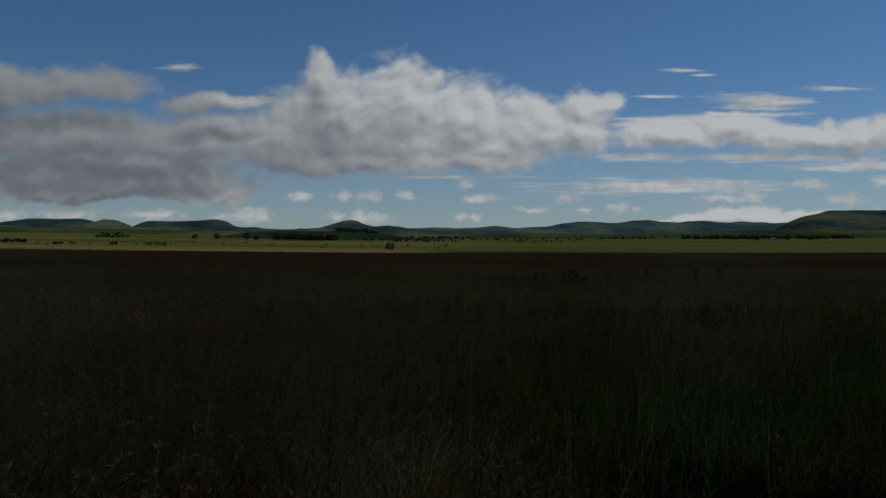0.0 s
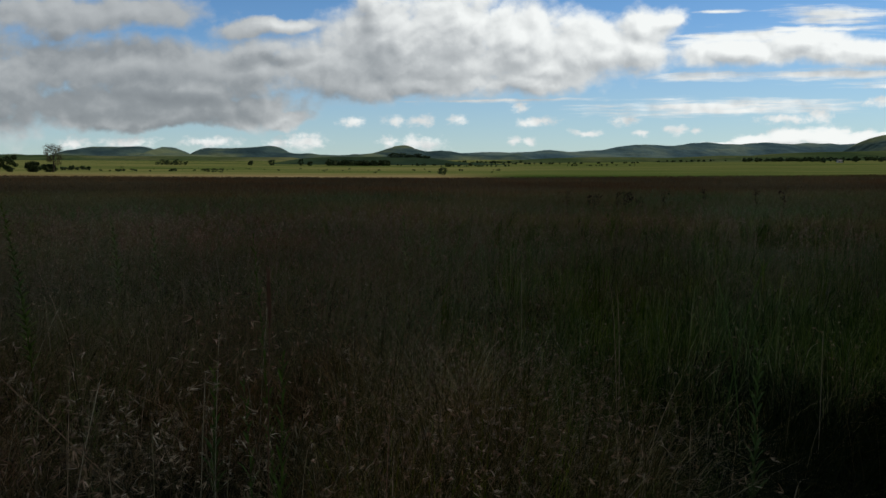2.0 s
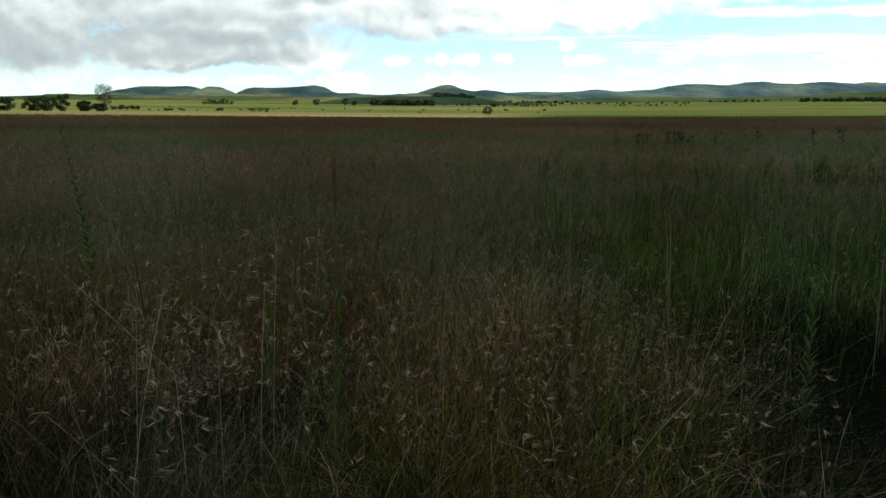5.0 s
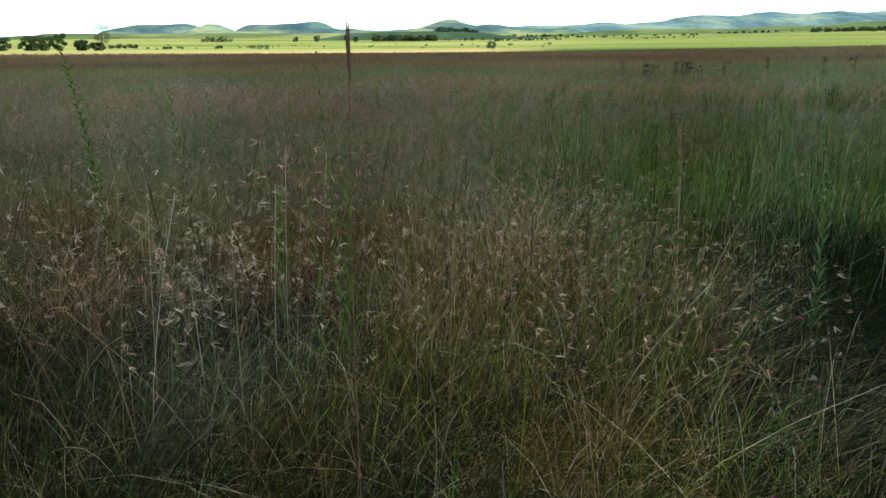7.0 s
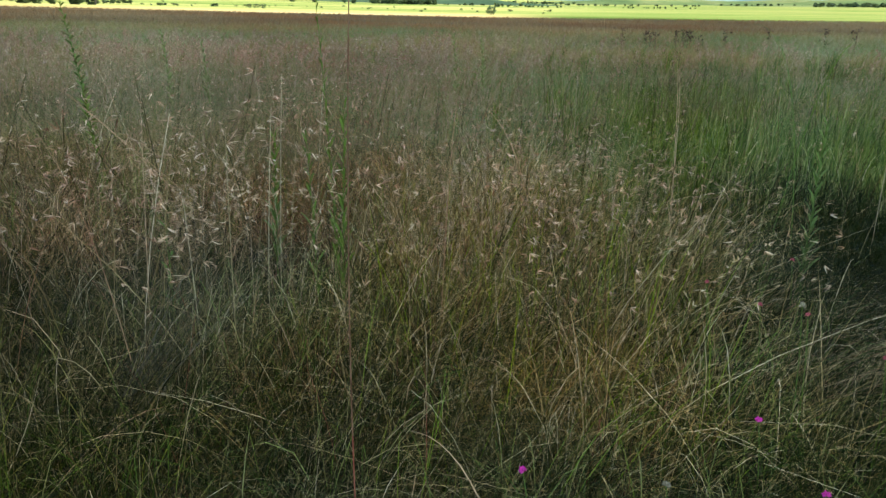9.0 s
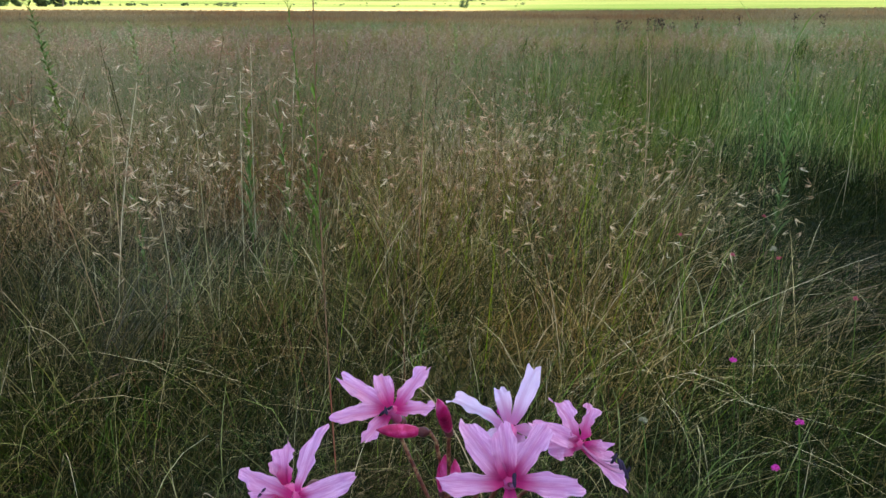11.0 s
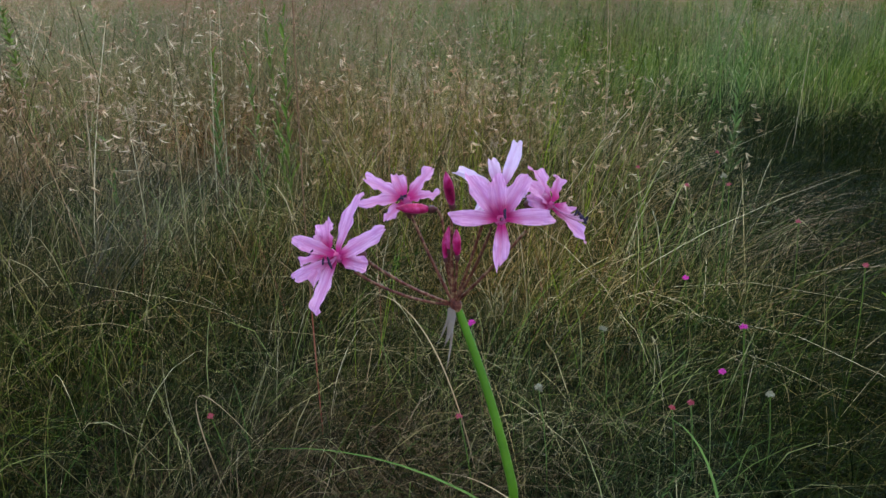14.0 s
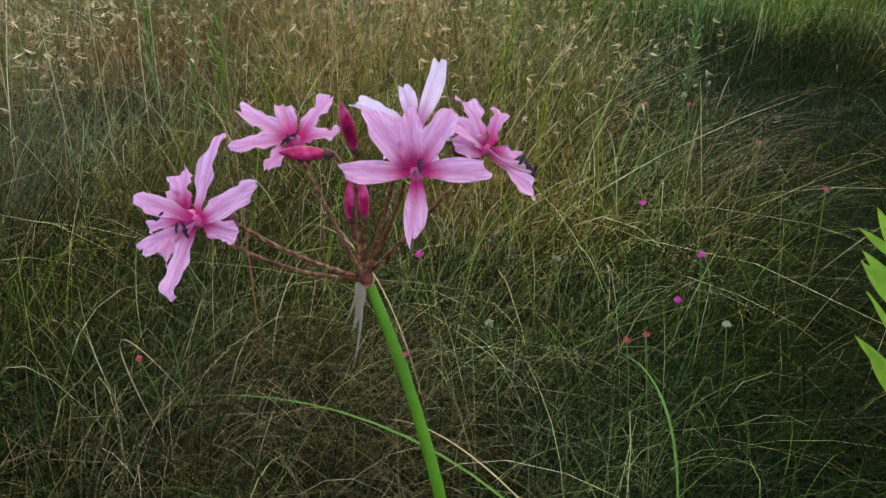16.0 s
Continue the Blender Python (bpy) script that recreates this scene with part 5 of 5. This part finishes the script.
def make_lily():
    lily = new("pink_lily")
    lily.matrix_world = LILY
    tagged(lily, "pink wild lily with spidery flowers on a green stalk", "flower")
    inv = LILY.inverted()
    # stalk of the whole plant, down into the grass
    s = Soup()
    low = inv @ Vector((0.058, 0.30, -0.02))
    a, b = at(664, 512), at(782, 885, -50)
    c = np.array(low)
    t = np.linspace(0, 1, 22)[:, None]
    mid = b + (b - a) * 0.25
    line = np.concatenate([arc(a, b, (0.0016, 0.001, 0), 14), (b * (1 - t) ** 2 + 2 * mid * t * (1 - t) + c * t ** 2)[1:]])
    tube(s, line, np.linspace(0.0019, 0.0027, len(line)), 10)
    part("scape", s.mesh("scape", M_SCAPE, True), lily, "smooth bright green flower stalk")
    s = Soup()
    tube(s, arc(at(655, 485, 8), at(662, 516), n=5), [0.0012, 0.0026, 0.0030, 0.0027, 0.0021], 10)
    part("collar", s.mesh("collar", M_PEDICEL, True), lily, "dark knot where the flower stalks meet")
    for k, (p, q, w) in enumerate([((648, 508, 6), (640, 570, 4), 0.0042), ((652, 508, 8), (634, 598, 6), 0.0030), ((646, 508, 2), (618, 592, 0), 0.0012), ((651, 510, 4), (638, 655, 0), 0.0013)]):
        t = np.linspace(0, 1, 9)[:, None]
        c = arc(at(*p), at(*q), (0.0012, 0, 0.001), 9)
        e = np.array((1, 0.1, 0.3)) * w * 0.5 * np.sin(np.pi * np.clip(t * 0.75 + 0.25, 0, 1))
        v = np.stack([c - e, c + np.array((0, 0, 0.0008)), c + e], 1)
        part("spathe", mesh_of("spathe", v, grid_faces(9, 3), M_SPATHE, smooth=True), lily, "withered papery sheath")
    # front flower
    S = 0.0275
    flower(lily, at(744, 322, 300), (0.05, -0.10, 1), [(3, 0.97, 0.6, 0.32), (60, 0.94, 0.55, 0.34), (99, 0.82, 0.8, 0.34), (129, 1.03, 0.55, 0.35), (177, 0.97, 0.7, 0.30), (267, 0.85, 0.5, 0.30)], S * 0.78, 3, seed=1, label="open pink flower with six petals", reach=0.42, aim=60)
    stalk(lily, at(724, 340, 262), (0.001, 0.0, -0.002))
    # left flowers, one before the other
    flower(lily, at(380, 404, 150), (-0.28, -0.18, 0.92), [(24, 1.2, 0.5, 0.30), (57, 1.39, 0.4, 0.22), (153, 0.88, 0.6, 0.27), (204, 0.97, 0.9, 0.25), (252, 1.09, 0.4, 0.26), (348, 0.64, 0.9, 0.32)], S * 0.89, 3, seed=2, label="open pink flower nodding sideways", reach=0.42, aim=235)
    flower(lily, at(362, 392, 132), (-0.45, 0.25, 0.80), [(96, 0.60, 0.5, 0.34), (126, 0.58, 0.9, 0.26), (204, 0.61, 0.8, 0.22), (255, 0.7, 1.0, 0.22)], S * 0.86, 1, seed=7, label="half-hidden pink flower behind another", reach=0.5, aim=235)
    stalk(lily, at(440, 404, 140), (0.0, -0.0022, 0.0))
    stalk(lily, at(425, 437, 126), (0.0, -0.0034, 0.0), 0.00066)
    s = Soup()
    tube(s, [at(448, 406, 142), at(444, 404, 142), at(436, 400, 143), at(426, 398, 144)], [0.0008, 0.0024, 0.0027, 0.0012], 9)
    part("ovary", s.mesh("ovary", M_OVARY, True), lily, "round dark ovary behind a nodding flower")
    # rear left flower
    flower(lily, at(543, 260, 60), (-0.10, 0.42, 0.88), [(0, 0.58, 0.6, 0.22), (54, 0.72, 0.5, 0.25), (117, 0.52, 0.6, 0.27), (156, 0.85, 0.6, 0.25), (198, 0.79, 0.7, 0.23), (237, 0.54, 0.8, 0.22)], S * 0.95, 2, seed=3, label="open pink flower turned upwards", reach=0.3)
    stalk(lily, at(556, 300, 54), (-0.001, 0.001, 0.0))
    # rear upper flower, pale
    flower(lily, at(744, 246, 225), (0.15, 0.45, -0.80), [(114, 0.97, 0.9, 0.24), (24, 0.91, 1.0, 0.22), (78, 0.6, 1.2, 0.22), (189, 0.5, 1.0, 0.22), (318, 0.58, 1.0, 0.22), (249, 0.5, 1.0, 0.22)], S * 0.83, 4, M_PALE, 4, label="pale pink flower seen from behind", reach=0.6)
    stalk(lily, at(706, 330, 180), (0.0005, 0, 0))
    # right flower
    flower(lily, at(862, 280, 190), (0.66, -0.10, 0.60), [(162, 1.10, 1.2, 0.24), (135, 0.82, 1.3, 0.26), (84, 0.58, 1.2, 0.28), (177, 0.7, 0.9, 0.32), (351, 0.52, 0.9, 0.28), (327, 1.03, 0.4, 0.24)], S * 0.86, 5, seed=5, label="open pink flower facing away to one side", aim=330)
    stalk(lily, at(806, 340, 150), (0.0008, 0, 0))
    # buds
    bud(lily, at(640, 276, 140), at(619, 200, 225), 0.0023)
    stalk(lily, at(641, 284, 134), (-0.0005, 0, 0))
    bud(lily, at(590, 287, 110), at(515, 285, 118), 0.0025, "pink flower bud bent level on its stalk")
    s = Soup()
    hook = [at(655, 500), at(646, 440, 35), at(634, 370, 68), at(620, 305, 96), at(608, 286, 108), at(597, 286, 110)]
    tube(s, hook, 0.00070, 7)
    part("pedicel", s.mesh("pedicel", M_PEDICEL, True), lily, "hooked flower stalk")
    bud(lily, at(640, 378, 70), at(636, 326, 100), 0.0020)
    stalk(lily, at(641, 384, 66))
    bud(lily, at(657, 392, 72), at(653, 332, 106), 0.0020)
    stalk(lily, at(658, 398, 68))
    bud(lily, at(632, 398, 56), at(629, 340, 88), 0.0016)
    stalk(lily, at(633, 402, 52))


make_lily()


def broad_plant():
    """A leafy plant close to the lily."""
    rng = np.random.default_rng(12)
    ob = thing("leafy_plant", pose(0.4515, 0.505, 0), "light green leafy plant with narrow upright leaves", "wild plant")
    s = Soup()
    tube(s, arc((0.20, 0.02, -0.02), (0.0, 0.02, 0.72), (0, 0, 0), 9), np.linspace(0.004, 0.0015, 9), 7)
    part("stem", s.mesh("stem", M_LIGHT, True), ob)
    t = np.linspace(0, 1, 8)
    w = np.sin(np.pi * np.clip(t * 0.9 + 0.1, 0, 1)) * 0.090
    c = np.stack([0 * t, t * 0.42, t * 1.0 - 0.12 * t ** 2], 1)
    e = np.stack([w, 0 * w, 0 * w], 1)
    me = mesh_of("leaf", np.stack([c - e, c + np.array((0, 0.02, -0.01)), c + e], 1) * 0.090, grid_faces(8, 3), M_LIGHT, smooth=True)
    for i in range(34):
        f = 0.74 + 0.26 * i / 34
        leaf = part("leaf", me, ob)
        leaf.matrix_basis = (Matrix.Translation((0.20 * (1 - f), 0.02, 0.74 * f - 0.02)) @ Matrix.Rotation(i * 2.4, 4, "Z")
                             @ Matrix.Rotation(rng.uniform(-1.1, 1.1), 4, "Y") @ Matrix.Scale(rng.uniform(0.65, 1.0) * (1.2 - 0.5 * f), 4))


broad_plant()


# ---------------------------------------------------------------- trees and bushes of the plain
def tree(name, x, y, height, width, mat, leaves, label, category="tree", group="", seed=0, bare=0.25, leaf=0.35, sink=0.0):
    """A tapered trunk with limbs and a crown of many small leaf clumps."""
    rng = np.random.default_rng(seed)
    z = float(ground_z(np.array([x]), np.array([y]))[0]) - 0.05 - sink
    ob = thing(name, pose(x, y, z), label, category, group)
    s = Soup()
    lean = rng.normal(0, 0.03 * height, 2)
    tube(s, arc((0, 0, -0.1), (lean[0], lean[1], height * 0.72), (0.03 * height, 0, 0), 8), height * np.linspace(0.028, 0.008, 8), 7)
    tips = []
    for i in range(9):
        f = bare + (0.75 - bare) * i / 9
        a = i * 2.4 + rng.uniform(-0.4, 0.4)
        reach = width * 0.42 * math.sqrt(max(0.1, 1 - (2 * (f - 0.45)) ** 2)) * rng.uniform(0.7, 1.1)
        p0 = np.array((lean[0] * f, lean[1] * f, height * f))
        p1 = np.array((math.cos(a) * reach, math.sin(a) * reach, height * min(0.92, f + rng.uniform(0.12, 0.28))))
        tube(s, arc(p0, p1, (0, 0, -0.03 * height), 5), height * np.linspace(0.010, 0.003, 5), 5)
        tips.append((p1, rng.uniform(0.16, 0.26)))
    tips.append((np.array((lean[0], lean[1], height * 0.84)), 0.24))
    part("trunk", s.mesh("trunk", M_BARK, True), ob)
    n = leaves
    pick = rng.integers(0, len(tips), n)
    d = rng.normal(0, 1, (n, 3))
    d /= np.linalg.norm(d, axis=1)[:, None]
    rad = np.array([tips[k][1] for k in pick]) * rng.uniform(0.35, 1.05, n)
    c = np.array([tips[k][0] for k in pick]) + d * rad[:, None] * np.array((width, width, height * 0.75))
    c[:, 2] = np.clip(c[:, 2], height * bare * 0.6, height * 1.02)
    e1, e2 = rng.normal(0, 1, (n, 3)), rng.normal(0, 1, (n, 3))
    e1 *= (leaf * 0.5 / np.linalg.norm(e1, axis=1))[:, None]
    e2 *= (leaf * 0.4 / np.linalg.norm(e2, axis=1))[:, None]
    v = np.stack([c - e1, c - e2, c + e1, c + e2], 1)
    part("crown", mesh_of("crown", v, np.arange(n * 4).reshape(-1, 4), mat), ob)
    return ob


tree("sparse_tree", -97.6, 190, 7.2, 4.4, M_SPARSE, 3600, "thinly leaved young tree standing alone", seed=1, bare=0.18, leaf=0.17)
for i, (x, h, w) in enumerate([(-109, 4.6, 4.2), (-115, 4.2, 5.0), (-119.5, 4.4, 5.0), (-124, 4.0, 5.0), (-104.5, 3.2, 3.4), (-101.5, 2.6, 3.2), (-129, 4.3, 5.0), (-134, 4.0, 5.0)]):
    tree("round_tree", x, 190 + 3 * (i % 3), h, w, M_TREE, 2200, "dark green round tree in a clump", group="trees at the edge of the plain", seed=20 + i, bare=0.0, leaf=0.36, sink=0.5)
tree("lone_bush", 0.0, 160, 1.75, 2.2, M_TREE, 700, "dark green lone bush on the yellow field", "bush", seed=40, bare=0.05, leaf=0.22)
grove_rng = np.random.default_rng(5)
for i in range(11):
    tree("gum_tree", -54 + i * 3.9 + grove_rng.uniform(-0.8, 0.8), 770 + grove_rng.uniform(-8, 8), (6.5, 7.8, 7.4, 6.8, 7.6, 6.0, 5.6, 7.0, 6.4, 5.0, 4.4)[i], 5.6, M_TREE, 500, "tall dark tree of a far grove", group="far grove", seed=50 + i, bare=0.06, leaf=0.9, sink=-4.6)
for i in range(9):
    tree("cypress", -222 + i * 2.4, 590 + (i % 3) * 4, 3.6 + (i * 7 % 4) * 0.6, 3.8, M_TREE, 350, "dark tree of a small far grove", group="small far grove", seed=70 + i, bare=0.0, leaf=0.6, sink=0.9)
for i, (x, y) in enumerate([(-152, 600), (-136, 604), (-112, 600), (-104, 596), (365, 690), (385, 705), (400, 690), (350, 695)]):
    tree("field_tree", x, y, 4.6 + (i % 3) * 0.8, 4.6, M_TREE, 400, "dark tree standing in the far fields", group="trees of the far fields", seed=90 + i, bare=0.0, leaf=0.8, sink=0.8)


def make_shrubs():
    """Shrubs scattered over the yellow field, each a copy of a few."""
    rng = np.random.default_rng(15)
    protos = [tree("shrub", -60 - 3 * k, 205 + 4 * k, 1.2, 1.9, M_TREE, 320, "small dark shrub on the yellow field", "bush", "shrubs on the plain", 110 + k, 0.03, 0.2) for k in range(3)]
    for i in range(48):
        y = rng.uniform(170, 420)
        u = rng.uniform(-0.62, 0.12) if i % 4 else rng.uniform(-0.6, -0.3)
        x = u * y
        if abs(x + 0.515 * y) < 4:
            continue
        k = rng.uniform(0.2, 0.8)
        z = float(ground_z(np.array([x]), np.array([y]))[0]) - 0.05
        c = copy_thing(protos[i % 3], Matrix.Translation((x, y, z)) @ Matrix.Rotation(rng.uniform(0, 6.28), 4, "Z"))
        c.scale = (k * rng.uniform(0.9, 1.6), k, k)


make_shrubs()


def woods(name, rows, mat, label, seed):
    """Far woods as one mass of crowns. rows: (from, to, distance, height, count) with sides in thousandths of the distance."""
    rng = np.random.default_rng(seed)
    soup = Soup()
    for a, b, d, h, n in rows:
        for _ in range(n):
            u = rng.uniform(a, b) / 1000
            y = d * rng.uniform(0.97, 1.03)
            x = u * y
            hh = h * rng.uniform(0.6, 1.15)
            z = float(ground_z(np.array([x]), np.array([y]))[0])
            m = 46
            dd = rng.normal(0, 1, (m, 3))
            dd /= np.linalg.norm(dd, axis=1)[:, None]
            c = np.array((x, y, z + hh * 0.55)) + dd * rng.uniform(0.5, 1.0, (m, 1)) * np.array((hh * 0.6, hh * 0.6, hh * 0.5))
            e1, e2 = rng.normal(0, hh * 0.16, (m, 3)), rng.normal(0, hh * 0.16, (m, 3))
            soup.add(np.stack([c - e1, c - e2, c + e1, c + e2], 1), np.arange(m * 4).reshape(-1, 4))
    tagged(new(name, soup.mesh(name, mat)), label, "woods", kind="stuff")


woods("tree_rows", [(-152, -70, 620, 4.2, 90), (-60, 40, 640, 2.0, 22), (-12, 90, 560, 1.3, 24), (60, 260, 800, 1.8, 40), (165, 260, 560, 1.2, 16), (20, 110, 1000, 3.2, 24)], M_TREE, "dark tree rows between far fields", 1)
woods("far_thicket", [(395, 640, 900, 4.0, 120), (470, 640, 800, 3.2, 46), (280, 420, 1000, 2.6, 40), (-640, -460, 260, 1.4, 18), (-470, -330, 230, 0.7, 14)], M_TREE, "dark thickets below the hills", 2)


def weeds():
    """Dark dock plants standing over the grass."""
    rng = np.random.default_rng(31)
    for i in range(14):
        x, y = 4.0 + rng.uniform(0, 1) ** 1.1 * 6.5, rng.uniform(23, 30)
        ob = thing("dock_plant", pose(x, y, 0), "dark red-brown weed standing above the grass", "weed", "dark weeds in the field")
        h = rng.uniform(0.55, 0.92)
        s = Soup()
        tube(s, arc((0, 0, -0.02), (rng.normal(0, 0.05), 0, h), n=5), np.linspace(0.012, 0.005, 5), 5)
        part("stem", s.mesh("stem", M_WEED, True), ob)
        s = Soup()
        for _ in range(46):
            f = rng.uniform(0.45, 1.05)
            c = np.array((rng.normal(0, 0.075), rng.normal(0, 0.075), h * f))
            e1, e2 = rng.normal(0, 0.015, 3), rng.normal(0, 0.015, 3)
            s.add([c - e1, c - e2, c + e1, c + e2], [(0, 1, 2, 3)])
        tagged(part("flower_spike", s.mesh("flower_spike", M_WEED), ob), kind="stuff")


weeds()


def cottage(x, y, w, label):
    z = float(ground_z(np.array([x]), np.array([y]))[0])
    ob = thing("cottage", pose(x, y, z, 0, 0, 12), label, "house", "far farm buildings")
    d, h = w * 0.6, w * 0.42
    s = Soup()
    v = [(-w / 2, -d / 2, -1), (w / 2, -d / 2, -1), (w / 2, d / 2, -1), (-w / 2, d / 2, -1), (-w / 2, -d / 2, h), (w / 2, -d / 2, h), (w / 2, d / 2, h), (-w / 2, d / 2, h)]
    s.add(v, [(0, 1, 5, 4), (1, 2, 6, 5), (2, 3, 7, 6), (3, 0, 4, 7)])
    part("wall", s.mesh("wall", M_WALL), ob)
    s = Soup()
    o, r = 0.4, h + w * 0.16
    v = [(-w / 2 - o, -d / 2 - o, h), (w / 2 + o, -d / 2 - o, h), (w / 2 + o, 0, r), (-w / 2 - o, 0, r), (w / 2 + o, d / 2 + o, h), (-w / 2 - o, d / 2 + o, h)]
    s.add(v, [(0, 1, 2, 3), (3, 2, 4, 5)], [(0, 3, 5), (1, 4, 2)])
    part("roof", s.mesh("roof", M_ROOF), ob)
    for k in (-0.28, 0.28):
        s = Soup()
        a = k * w
        s.add([(a - 0.3, -d / 2 - 0.03, 0.5), (a + 0.3, -d / 2 - 0.03, 0.5), (a + 0.3, -d / 2 - 0.03, 1.1), (a - 0.3, -d / 2 - 0.03, 1.1), (a - 0.3, -d / 2 + 0.1, 0.5), (a + 0.3, -d / 2 + 0.1, 0.5), (a + 0.3, -d / 2 + 0.1, 1.1), (a - 0.3, -d / 2 + 0.1, 1.1)],
              [(0, 1, 2, 3), (0, 4, 5, 1), (3, 2, 6, 7), (0, 3, 7, 4), (1, 5, 6, 2)])
        part("window", s.mesh("window", M_ANTHER), ob)


cottage(-88, 640, 3.2, "small white farm cottage among far trees")
cottage(352, 670, 4.0, "white farm building below the far hill")
